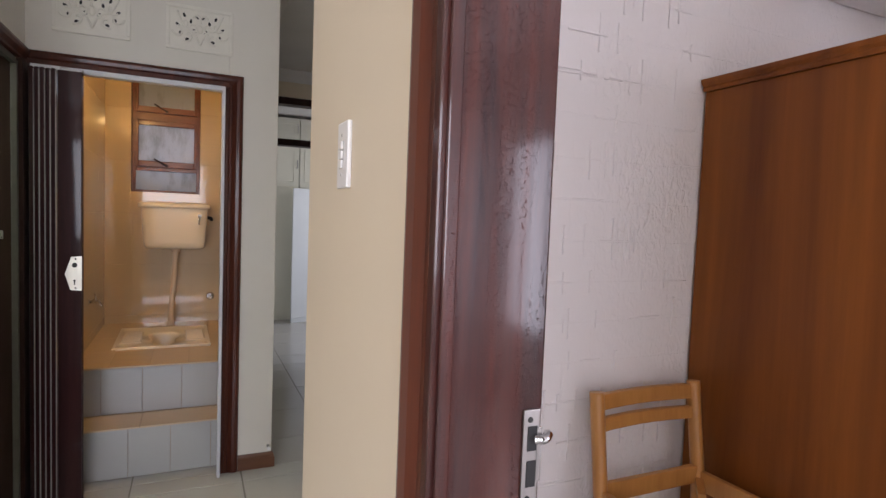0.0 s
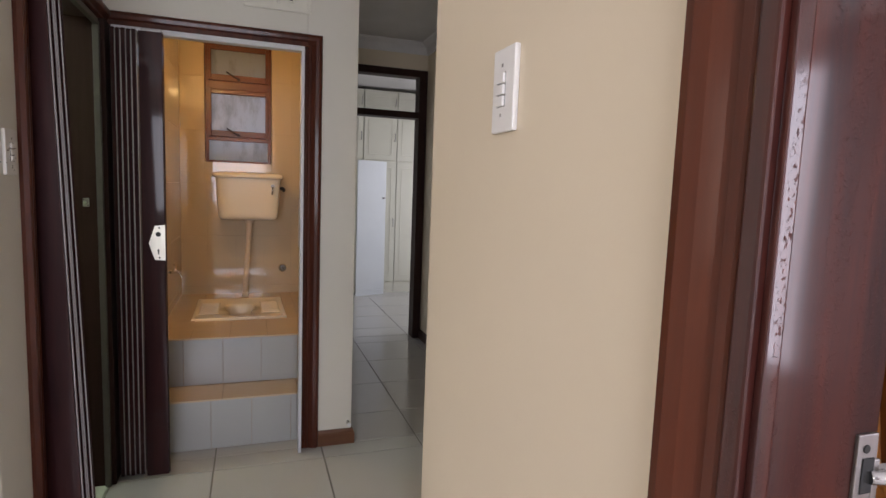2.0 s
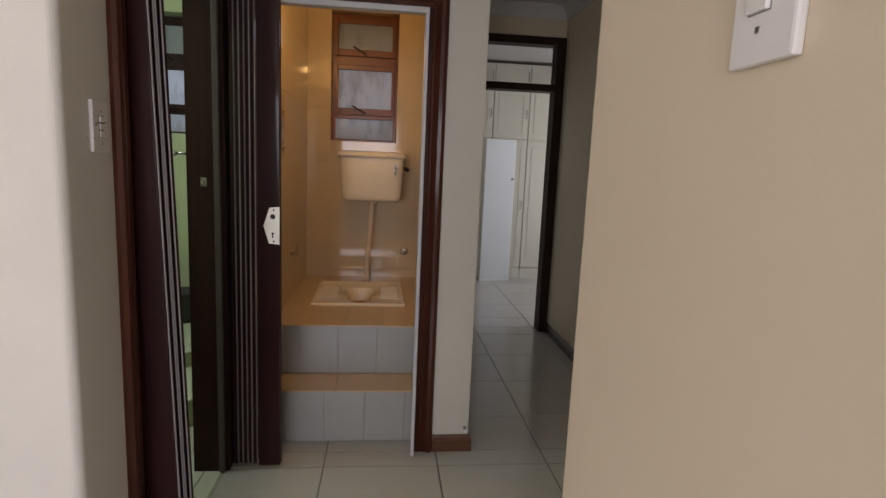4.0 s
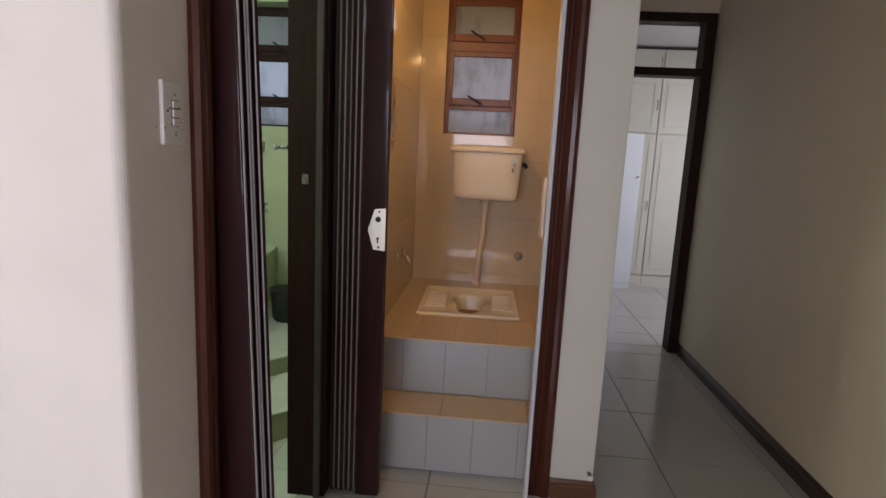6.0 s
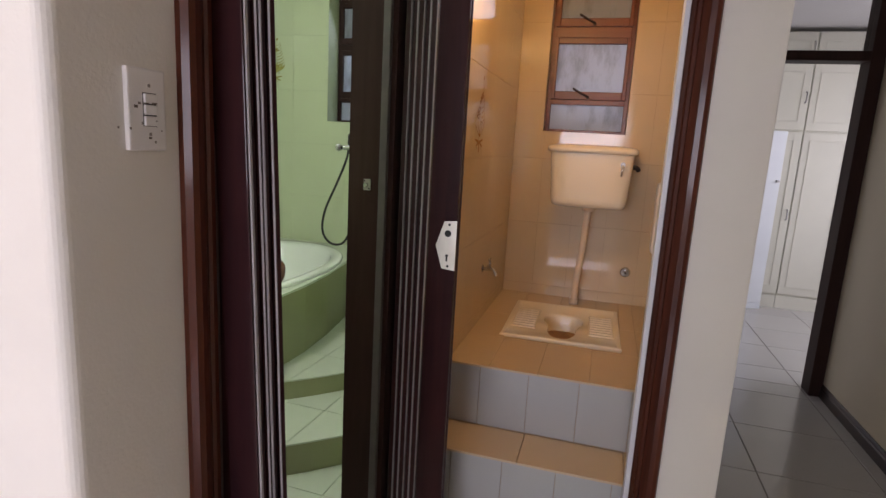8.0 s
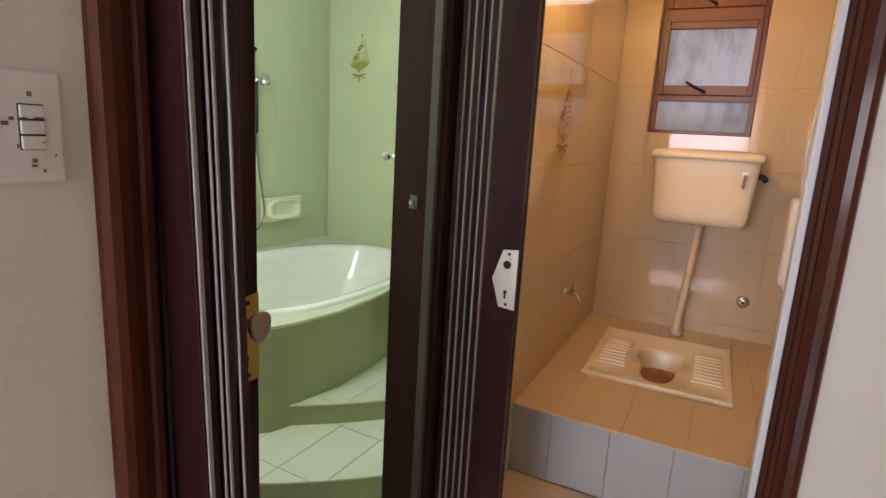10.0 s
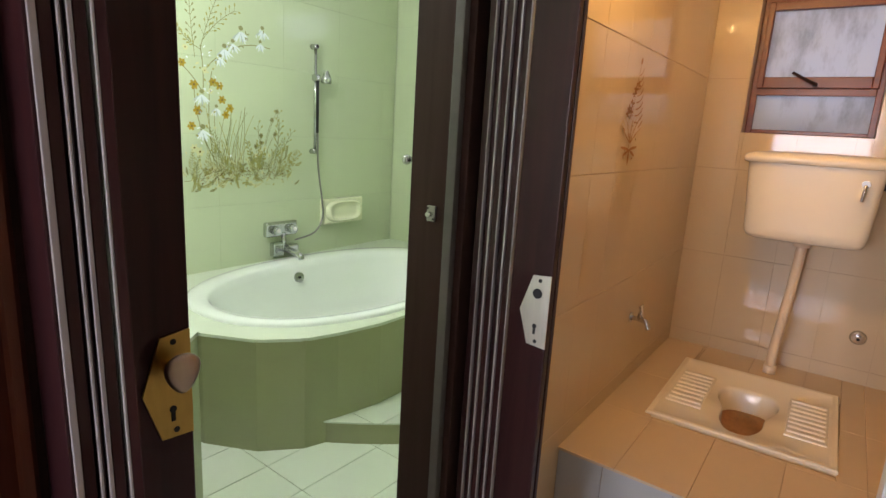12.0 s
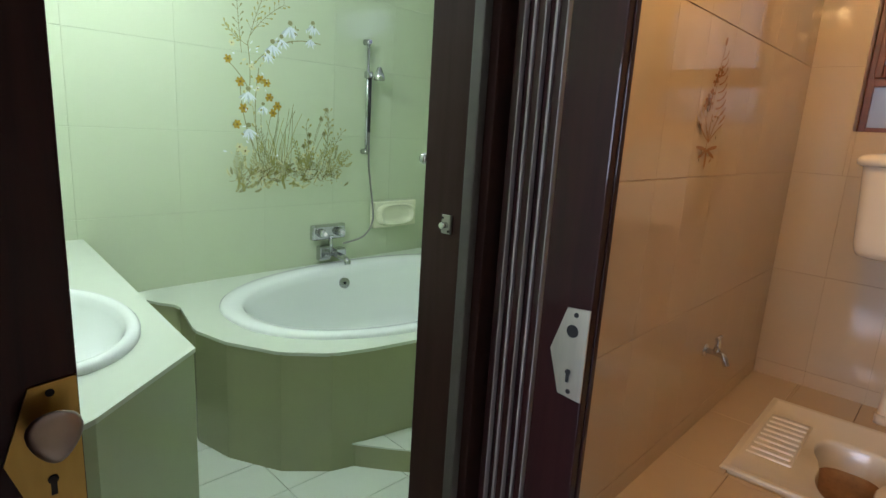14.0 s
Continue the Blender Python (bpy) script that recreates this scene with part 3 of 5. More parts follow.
fold = Matrix.Translation((0.429, 2.8395, 0)) @ Matrix.Rotation(math.atan2(0.030, -0.096), 4, "Z")
part("panel", leaning(moved(box(0.0, 0.145, -0.012, 0.0, 0.02, 2.0, 0.0015, None, 1), fold)), M_FOLD, fd)
lead = part("lead_panel", box(0.317, 0.335, 2.856, 2.971, 0.012, 2.02, 0.003), M_FOLD, fd)
d, out = Vector((0, 1, 0)), Vector((1, 0, 0))
FACE = Vector((0.335, 2.969, 0))
plate, kc = lock_plate(lead, FACE + out * 0.0005 + Vector((0, 0, 1.104)), d, out, 0.068, 0.156, M_BRASS, "brass lock plate", True)
kp = kc + Vector((0, 0, 0.030))
stem = rod(kp, kp + out * 0.022, 0.009, n=16)
knob_bm = ball((0, 0, 0), 0.0265, None, (0.90, 0.42, 1.05))
for v in knob_bm.verts:
    v.co.x *= 1.0 + 12.0 * v.co.z
moved(knob_bm, Matrix.Translation(kp + out * 0.030) @ Matrix.Rotation(math.atan2(d.y, d.x), 4, "Z"))
part("knob", knob_bm, M_KNOB, plate, "worn bronze tapered door knob")
part("knob_stem", stem, M_BRASS, plate)

# keep on the bathroom lining, strike plate on the side-room lining
keep = thing("bolt_keep", "small steel bolt keep screwed to the dark door lining", "bolt")
part("plate", box(0.268, 0.292, 3.585, 3.590, 1.262, 1.298, 0.002), M_STEEL, keep)
part("pin", rod((0.28, 3.586, 1.279), (0.28, 3.572, 1.279), 0.006), M_CHROME, keep)
part("screw", rod((0.272, 3.586, 1.292), (0.272, 3.583, 1.292), 0.0025), M_GAP, keep)
part("screw", rod((0.288, 3.586, 1.268), (0.288, 3.583, 1.268), 0.0025), M_GAP, keep)
sp = thing("strike_plate", "worn steel strike plate with two latch slots on the lining", "strike plate")
part("plate", box(1.397, 1.420, 1.1465, 1.150, 1.097, 1.208, 0.001), M_STEEL, sp)
# slots are black boxes on the plate, the shade of their depth as colour
part("slot", box(1.403, 1.416, 1.1455, 1.1468, 1.158, 1.188, 0.0005), M_GAP, sp)
part("slot", box(1.403, 1.416, 1.1455, 1.1468, 1.114, 1.146, 0.0005), M_GAP, sp)
part("lip", hose([(1.412, 1.146, 1.172), (1.424, 1.141, 1.173), (1.432, 1.146, 1.176)], 0.006), M_CHROME, sp)
part("box_keep", box(1.416, 1.423, 1.1455, 1.150, 1.12, 1.186, 0.001), M_STEEL, sp)
for z in (1.196, 1.100):
    part("screw", rod((1.406, 1.1470, z), (1.406, 1.1455, z), 0.0035), M_GAP, sp)


# ---- switches ----
def wall_switch(at, along, out, label, gap):
    """A tall plate with three rockers; at is the plate's middle on the wall."""
    t = tagged(new("light_switch"), label, "light switch", "light switches")
    al, ou = Vector(along), Vector(out)
    ang = math.atan2(al.y, al.x)

    def put(name, x0, x1, y0, y1, z0, z1, bev, mm):
        own = box(x0, x1, y0, y1, z0, z1, bev)
        loc = Matrix(((al.x, ou.x, 0, at[0]), (al.y, ou.y, 0, at[1]), (0, 0, 1, at[2]), (0, 0, 0, 1)))
        part(name, moved(own, loc), mm, t)

    put("plate", -0.036, 0.036, 0, 0.009, -0.060, 0.060, 0.003, M_WHITE)
    # nearly flush slab; its grey or black stands in for the gap's shade
    put("recess_shade", -0.0095, 0.0165, 0.0085, 0.0096, -0.024, 0.025, 0.0, gap)
    for k in range(3):
        z = 0.0165 - 0.0163 * k
        put("rocker", -0.0085, 0.0155, 0.009, 0.0135, z - 0.0072, z + 0.0072, 0.0015, M_WHITE)
    put("screw", 0.001, 0.006, 0.0088, 0.0098, 0.033, 0.038, 0.0005, M_STEEL)
    put("screw", 0.001, 0.006, 0.0088, 0.0098, -0.038, -0.033, 0.0005, M_STEEL)
    if gap is M_GAP:
        for x, z, a, b in ((-0.022, 0.004, 0.0035, 0.0022), (-0.0155, 0.009, 0.0025, 0.0018), (-0.033, -0.028, 0.0015, 0.0018), (-0.006, 0.0095, 0.004, 0.001), (0.009, 0.010, 0.005, 0.0012), (0.012, -0.0155, 0.0018, 0.0008), (0.013, -0.047, 0.0012, 0.0018), (0.003, -0.041, 0.003, 0.0015), (0.026, -0.030, 0.0012, 0.001), (-0.0115, -0.020, 0.001, 0.0022)):
            put("grime", x - a, x + a, 0.0085, 0.0095 if abs(x - 0.0035) > 0.012 or abs(z) > 0.024 else 0.0139, z - b, z + b, 0.0004, M_GRIME)
        put("grime", -0.0475, -0.0445, 0, 0.0006, -0.029, -0.026, 0.0002, M_GRIME)
    return t


wall_switch((0.335, 2.634, 1.446), (0, 1, 0), (1, 0, 0), "white three-gang light switch with grubby plate on off-white wall", M_GAP)
wall_switch((1.295, 1.612, 1.536), (0, 1, 0), (-1, 0, 0), "clean white three-gang light switch on cream wall", M_RECESS)


# ---- ventilation plaques over the toilet door ----
def vent(x0, x1, z0, z1):
    t = thing("vent_block", "cream moulded plaster vent block with scrollwork and holes painted dark", "vent block", "vent blocks")
    y = 3.76
    b = box(x0, x1, y - 0.012, y, z0, z0 + 0.018, 0.004)
    box(x0, x1, y - 0.012, y, z1 - 0.018, z1, 0.004, b)
    box(x0, x0 + 0.018, y - 0.0115, y, z0 + 0.018, z1 - 0.018, 0.003, b)
    box(x1 - 0.018, x1, y - 0.0115, y, z0 + 0.018, z1 - 0.018, 0.003, b)
    part("frame", b, M_PLASTER, t)
    part("field", box(x0 + 0.018, x1 - 0.018, y - 0.005, y, z0 + 0.018, z1 - 0.018), M_PLASTER, t)
    cx, cz, w, h = (x0 + x1) / 2, (z0 + z1) / 2, (x1 - x0) / 2 - 0.05, (z1 - z0) / 2 - 0.035
    rng = random.Random(4)
    scroll = None
    for sx in (-1, 1):
        for k in range(5):
            a = 0.35 + k * 0.55
            px, pz = cx + sx * w * (0.25 + 0.17 * k), cz + h * (0.62 - 0.28 * ((k * 2) % 5))
            ring = [(px + sx * r * math.cos(a + q), y - 0.007, pz + r * math.sin(a + q)) for q, r in ((0, 0.006), (0.9, 0.016), (1.9, 0.023), (2.8, 0.026), (3.6, 0.032))]
            scroll = hose(ring, 0.0052, scroll, 8, 5)
        scroll = hose([(cx, y - 0.006, cz - h), (cx + sx * 0.03, y - 0.008, cz - 0.2 * h), (cx + sx * w * 0.7, y - 0.008, cz + 0.1 * h), (cx + sx * w, y - 0.006, cz + h)], 0.005, scroll, 8, 6)
    ball((cx, y - 0.006, cz), 0.014, scroll, (1, 0.6, 1.4))
    tagged(part("scrollwork", scroll, M_PLASTER, t), kind="stuff")
    # no openings cut: near-black blobs paint the darkness of the vent holes
    for sx in (-1, 1):
        for k in range(7):
            px = cx + sx * w * (0.12 + 0.14 * k) * 1.02
            pz = cz + h * (0.75, -0.15, 0.45, -0.75, 0.8, -0.35, 0.15)[k]
            o = ball((0, 0, 0), 0.011, None, (0.55 + 0.3 * (k % 2), 0.15, 1.0))
            moved(o, Matrix.Translation((px, y - 0.0052, pz)) @ Matrix.Rotation(sx * (0.9 - 0.5 * (k % 3)), 4, "Y"))
            part("painted_hole", o, M_GAP, t)


vent(0.437, 0.757, 2.222, 2.445)
vent(0.910, 1.221, 2.216, 2.440)

# ---- toilet compartment ----
def rect_minus(r, h):
    u0, u1, v0, v1 = r
    a0, a1, b0, b1 = max(u0, h[0]), min(u1, h[1]), max(v0, h[2]), min(v1, h[3])
    if a0 >= a1 or b0 >= b1:
        return [r]
    out = [(u0, a0, v0, v1), (a1, u1, v0, v1), (a0, a1, v0, b0), (a0, a1, b1, v1)]
    return [q for q in out if q[1] - q[0] > 0.008 and q[3] - q[2] > 0.008]


MESHES = {}


def tile_mesh(w, h, t, material, name, tight=False):
    key = (round(w, 3), round(h, 3), round(t, 4), material.name, name, tight)
    if key not in MESHES:
        c = min(0.0014, t * 0.5)
        me = bpy.data.meshes.new(name)
        x, y = w / 2, h / 2
        d = 0.0002 if tight else c
        v = [(-x, -y, 0), (x, -y, 0), (x, y, 0), (-x, y, 0), (-x, -y, t - c), (x, -y, t - c), (x, y, t - c), (-x, y, t - c), (-x + d, -y + c, t), (x - d, -y + c, t), (x - d, y - c, t), (-x + d, y - c, t)]
        f = [(8, 9, 10, 11)] + [(4 + k, 4 + (k + 1) % 4, 8 + (k + 1) % 4, 8 + k) for k in range(4)] + [(k, (k + 1) % 4, 4 + (k + 1) % 4, 4 + k) for k in range(4)]
        me.from_pydata(v, [], f)
        me.materials.append(material)
        MESHES[key] = me
    return MESHES[key]


def tile_field(parent, o, u, v, us, vs, material, t=0.006, gap=0.0025, holes=(), name="tile", only=None):
    """Tiles between the joint lines us and vs on the plane through o, each an object on shared meshes."""
    u, v, o = Vector(u), Vector(v), Vector(o)
    n = u.cross(v)
    tight = material in (M_BTILE, M_WCTILE) and abs(v.z) > 0.5
    rot = Matrix((u, v, n)).transposed().to_4x4()
    for a0, a1 in zip(us, us[1:]):
        for b0, b1 in zip(vs, vs[1:]):
            cells = [(a0, a1, b0, b1)]
            if only:
                cells = [(max(a0, q[0]), min(a1, q[1]), max(b0, q[2]), min(b1, q[3])) for q in only]
                cells = [c for c in cells if c[1] - c[0] > 0.01 and c[3] - c[2] > 0.01]
            for h in holes:
                cells = [q for c in cells for q in rect_minus(c, h)]
            for c in cells:
                ob = new(name, tile_mesh(c[1] - c[0] - (0.0003 if tight else gap), c[3] - c[2] - gap, t, material, name, tight))
                ob.parent = parent
                ob.matrix_basis = Matrix.Translation(o + u * ((c[0] + c[1]) / 2) + v * ((c[2] + c[3]) / 2)) @ rot


def steps_of(a, b, first, pitch):
    out, x = [a], first
    while x < b - 0.01:
        if x > a + 0.01:
            out.append(x)
        x += pitch
    return out + [b]


COURSES = [0.60, 0.985, 1.37, 1.755, 2.14, 2.525]

# raised floor: one step and a platform
bm = box(0.455, 1.337, 3.866, 4.08, -0.002, 0.263)
box(0.455, 1.337, 4.08, 5.346, -0.002, 0.33, 0, bm)
box(0.455, 0.745, 4.08, 5.346, 0.33, 0.531, 0, bm)
box(1.035, 1.337, 4.08, 5.346, 0.33, 0.531, 0, bm)
box(0.745, 1.035, 4.08, 4.52, 0.33, 0.531, 0, bm)
box(0.745, 1.035, 4.97, 5.346, 0.33, 0.531, 0, bm)
wc_steps = struct("toilet_platform", bm, M_WCGROUT, "tiled step and platform under the squat toilet", "platform")

# squat pan, let into the platform
def superellipse(a, b, p, n):
    return [(math.copysign(abs(math.cos(t)) ** (2 / p), math.cos(t)) * a, math.copysign(abs(math.sin(t)) ** (2 / p), math.sin(t)) * b) for t in (2 * math.pi * k / n for k in range(n))]


pan = thing("squat_toilet", "ivory ceramic squat toilet pan with ribbed footrests, brown stained bowl", "toilet")
PX, PY, PZ, PA = 0.873, 4.795, 0.531, radians(1.0)
base = Matrix.Translation((PX, PY, PZ)) @ Matrix.Rotation(PA, 4, "Z")
N = 48


HOLE = 0.055


def hole_outline(k):
    a = 2 * math.pi * k / N
    c, s = math.cos(a), math.sin(a)
    y = 0.192 * math.copysign(abs(s) ** 0.8, s)
    w = 0.089 + 0.030 * (y / 0.192) - 0.018 * math.exp(-((y + 0.025) / 0.06) ** 2)
    return math.copysign(abs(c) ** 0.6, c) * w, y - HOLE


own = bmesh.new()
sq = []
for k in range(N):
    a = 2 * math.pi * k / N
    cx, cy = math.cos(a), math.sin(a)
    s = 1 / max(abs(cx) / 0.281, abs(cy) / 0.316)
    sq.append((cx * s, cy * s))
for qx in (-1, 1):
    for qy in (-1, 1):
        k = min(range(N), key=lambda i: math.hypot(sq[i][0] - qx * 0.281, sq[i][1] - qy * 0.316))
        sq[k] = (qx * 0.281, qy * 0.316)
prev = None
levels = [([(x * 1.0, y * 1.0) for x, y in sq], 0.0), ([(x, y) for x, y in sq], 0.014), ([(x * 0.985, y * 0.985) for x, y in sq], 0.019), ([(x * 0.93, y * 0.94) for x, y in sq], 0.018), ([(x * 0.91, y * 0.92) for x, y in sq], 0.013)]
hl = [hole_outline(k) for k in range(N)]
levels += [([(x * 1.07, (y + HOLE) * 1.07 - HOLE) for x, y in hl], 0.011), ([(x * 1.03, (y + HOLE) * 1.03 - HOLE) for x, y in hl], 0.007), ([(x, y) for x, y in hl], -0.004), ([(x * 0.97, (y + HOLE) * 0.97 - HOLE) for x, y in hl], -0.045), ([(x * 0.90, (y + HOLE) * 0.92 - HOLE) for x, y in hl], -0.075)]
for pts, z in levels:
    ring = [own.verts.new((x, y, z)) for x, y in pts]
    if prev:
        for k in range(N):
            own.faces.new((prev[k], prev[(k + 1) % N], ring[(k + 1) % N], ring[k])).smooth = z < 0.0135
    prev = ring
part("pan", moved(own, base), M_IVORY, pan)
own = bmesh.new()
prev = None
for s, z in ((0.92, -0.0745), (0.84, -0.10), (0.66, -0.118), (0.48, -0.125), (0.42, -0.20)):
    ring = [own.verts.new((x * s, (y + HOLE) * s - HOLE - 0.10 * (0.92 - s), z)) for x, y in hl]
    if prev:
        for k in range(N):
            own.faces.new((prev[k], prev[(k + 1) % N], ring[(k + 1) % N], ring[k])).smooth = True
    prev = ring
own.faces.new(prev)
# flat sheet in the bowl, the outlet's darkness put into its colour
plug = bmesh.new()
plug.faces.new([plug.verts.new((x * 0.45, (y + HOLE) * 0.45 - HOLE - 0.075, -0.165)) for x, y in hl])
part("outlet", moved(plug, base), M_GAP, pan, "flat near-black sheet for the outlet's darkness")
part("bowl", moved(own, base), M_STAIN, pan, "brown stained bowl and outlet")
for sx in (-1, 1):
    fx = sx * 0.189
    f = part("footrest", moved(box(fx - 0.061, fx + 0.061, -0.165, 0.165, 0.010, 0.018, 0.004), base), M_IVORY, pan)
    for k in range(8):
        y = -0.135 + k * 0.0385
        part("rib", moved(box(fx - 0.054, fx + 0.054, y - 0.007, y + 0.007, 0.016, 0.0245, 0.004), base), M_IVORY, f)

# cistern
ci = thing("cistern", "ivory plastic wall-hung toilet cistern with chrome lever", "cistern")


def rounded_loft(levels, n=64, power=7.0):
    """Rounded rectangles in plan, one over the other: (x0, x1, y0, y1, z)."""
    bm_ = bmesh.new()
    prev_ = None
    for x0, x1, y0, y1, z in levels:
        ring_ = [bm_.verts.new(((x0 + x1) / 2 + x * (x1 - x0) / 2, (y0 + y1) / 2 + y * (y1 - y0) / 2, z)) for x, y in superellipse(1, 1, power, n)]
        if prev_:
            for k in range(n):
                bm_.faces.new((prev_[k], prev_[(k + 1) % n], ring_[(k + 1) % n], ring_[k])).smooth = True
        else:
            bm_.faces.new(ring_).smooth = True
        prev_ = ring_
    bm_.faces.new(prev_).smooth = True
    return bm_


own = rounded_loft([(0.775, 1.075, 5.11, 5.32, 1.120), (0.748, 1.104, 5.075, 5.335, 1.1215), (0.733, 1.118, 5.057, 5.343, 1.128), (0.725, 1.126, 5.049, 5.345, 1.143), (0.721, 1.130, 5.045, 5.345, 1.165), (0.720, 1.131, 5.0445, 5.345, 1.172), (0.704, 1.147, 5.0345, 5.345, 1.416), (0.703, 1.148, 5.034, 5.345, 1.424)])
part("tank", own, M_IVORY, ci)
own = rounded_loft([(0.697, 1.153, 5.022, 5.347, 1.416), (0.688, 1.162, 5.013, 5.348, 1.421), (0.686, 1.164, 5.011, 5.348, 1.436), (0.692, 1.158, 5.017, 5.346, 1.447), (0.712, 1.138, 5.036, 5.338, 1.455), (0.76, 1.09, 5.08, 5.31, 1.460)])
part("lid", own, M_IVORY, ci)
lv = part("lever", rod((1.088, 5.040, 1.365), (1.088, 5.017, 1.365), 0.013, n=18), M_STEEL, ci)
part("handle", hose([(1.088, 5.015, 1.362), (1.086, 5.009, 1.34), (1.084, 5.011, 1.305)], 0.0055), M_CHROME, lv)
part("inlet", hose([(1.140, 5.20, 1.352), (1.165, 5.20, 1.35), (1.176, 5.21, 1.335)], 0.013), M_BLACK, ci, "black inlet fitting")
fp = thing("flush_pipe", "cream plastic flush pipe from cistern down to squat pan", "pipe")
part("pipe", hose([(0.930, 5.18, 1.135), (0.929, 5.18, 1.06), (0.922, 5.19, 0.93), (0.912, 5.2, 0.78), (0.902, 5.205, 0.66), (0.90, 5.205, 0.55)], 0.0185, None, 14), M_PIPE, fp)
part("nut", rod((0.930, 5.18, 1.128), (0.930, 5.18, 1.095), 0.030, n=12), M_PIPE, fp)
part("collar", rod((0.90, 5.205, 0.538), (0.90, 5.205, 0.575), 0.024, n=16), M_PIPE, fp)

# tap on the side wall
tp = thing("tap", "small chrome bib tap on the peach tiled wall", "tap")
part("flange", rod((0.456, 4.64, 0.815), (0.462, 4.64, 0.815), 0.020, n=20), M_CHROME, tp)
part("body", hose([(0.458, 4.64, 0.815), (0.485, 4.64, 0.815), (0.515, 4.635, 0.812), (0.530, 4.632, 0.785)], 0.0095), M_CHROME, tp)
part("stem", rod((0.493, 4.64, 0.815), (0.493, 4.64, 0.862), 0.011, r2=0.007), M_CHROME, tp)
part("cross_handle", rod((0.493, 4.618, 0.866), (0.493, 4.662, 0.866), 0.005), M_CHROME, tp)
vv = thing("valve_cap", "round chrome valve cap low on the tiled wall", "valve")
part("rose", rod((1.175, 5.338, 0.735), (1.175, 5.328, 0.735), 0.030, n=22, r2=0.022), M_CHROME, vv)
part("spindle", rod((1.175, 5.330, 0.735), (1.175, 5.308, 0.735), 0.011), M_CHROME, vv)
part("bore", rod((1.175, 5.3085, 0.735), (1.175, 5.3070, 0.735), 0.006), M_GAP, vv)
di = thing("paper_dispenser", "white plastic wall-mounted paper dispenser", "dispenser")
own = box(1.262, 1.334, 4.88, 4.99, 0.93, 1.29, 0.022, None, 3)
part("case", own, M_WHITE, di)
part("base", box(1.285, 1.334, 4.885, 4.985, 0.915, 0.935, 0.006), M_WHITE, di)

# lamp on the wall over the doorway
lm = thing("wall_lamp", "small glowing bulb on a white arm over the doorway", "lamp")
part("base", rod((0.64, 3.881, 2.36), (0.64, 3.90, 2.36), 0.040, n=24), M_WHITE, lm)
part("arm", hose([(0.64, 3.895, 2.36), (0.64, 3.97, 2.385), (0.64, 4.03, 2.37), (0.64, 4.03, 2.335)], 0.009), M_WHITE, lm)
part("holder", rod((0.64, 4.03, 2.345), (0.64, 4.03, 2.305), 0.022, n=20), M_WHITE, lm)
part("bulb", lathe([(0.012, 0.052), (0.016, 0.030), (0.024, 0.012), (0.028, -0.008), (0.022, -0.026), (0.002, -0.034)], (0.64, 4.03, 2.255)), M_SHADE, lm, "glowing glass bulb")


# ---- windows ----
def casement(name, x0, x1, z0, z1, y, panes, label, material, stay=True):
    """A wooden window: frame, transoms and obscure panes; panes are (bottom, top, opening)."""
    w = tagged(new(name), label, "window", kind="structure")
    d = 0.06
    fr = box(x0, x0 + 0.024, y, y + d, z0, z1, 0.003)
    box(x1 - 0.024, x1, y, y + d, z0, z1, 0.003, fr)
    box(x0 + 0.024, x1 - 0.024, y, y + d, z0, z0 + 0.016, 0.003, fr)
    box(x0 + 0.024, x1 - 0.024, y, y + d, z1 - 0.03, z1, 0.003, fr)
    part("window_frame", fr, material, w)
    for (b, t, sash), above in zip(panes, panes[1:] + [None]):
        if sash:
            s = box(x0 + 0.018, x0 + 0.042, y - 0.014, y + 0.03, b, t, 0.004)
            box(x1 - 0.042, x1 - 0.018, y - 0.014, y + 0.03, b, t, 0.004, s)
            box(x0 + 0.042, x1 - 0.042, y - 0.014, y + 0.03, b, b + 0.046, 0.004, s)
            box(x0 + 0.042, x1 - 0.042, y - 0.014, y + 0.03, t - 0.034, t, 0.004, s)
            so = part("sash", s, material, w)
            pane = part("pane", box(x0 + 0.038, x1 - 0.038, y + 0.008, y + 0.012, b + 0.043, t - 0.031), M_FROST, so)
            if stay:
                cx = (x0 + x1) / 2
                st = rod((cx, y - 0.014, b + 0.014), (cx, y - 0.026, b + 0.014), 0.010)
                hose([(cx + 0.005, y - 0.026, b + 0.014), (cx - 0.03, y - 0.04, b + 0.03), (cx - 0.085, y - 0.045, b + 0.060)], 0.006, st)
                part("stay", st, M_DARK, so, "dark metal casement stay")
        else:
            pane = part("pane", box(x0 + 0.020, x1 - 0.020, y + 0.02, y + 0.024, b, t), M_FROST, w)
        pane.visible_shadow = False
        if above:
            part("transom", box(x0 + 0.0225, x1 - 0.0225, y - 0.006, y + 0.05, t + 0.001, above[0] - 0.001, 0.003), material, w)
    return w


casement("window_1", 0.622, 1.088, 1.532, 2.418, 5.425, [(1.548, 1.692, False), (1.722, 2.070, True), (2.132, 2.388, True)], "orange varnished wooden window with frosted panes", M_WINDOW)
casement("window_2", -0.996, -0.302, 1.542, 2.418, 5.875, [(1.558, 1.69, False), (1.721, 2.06, True), (2.101, 2.388, True)], "dark wooden bathroom window with frosted panes", M_DARK)

ps = thing("door_stop", "tiny pale door stop peg near the foot of the pier", "door stop")
part("peg", rod((1.438, 3.76, 0.118), (1.438, 3.722, 0.118), 0.0075), M_STEEL, ps)
part("tip", rod((1.438, 3.724, 0.118), (1.438, 3.714, 0.118), 0.010), M_WHITE, ps)

# ---- bathroom ----
CX, CY = -1.71, 5.72


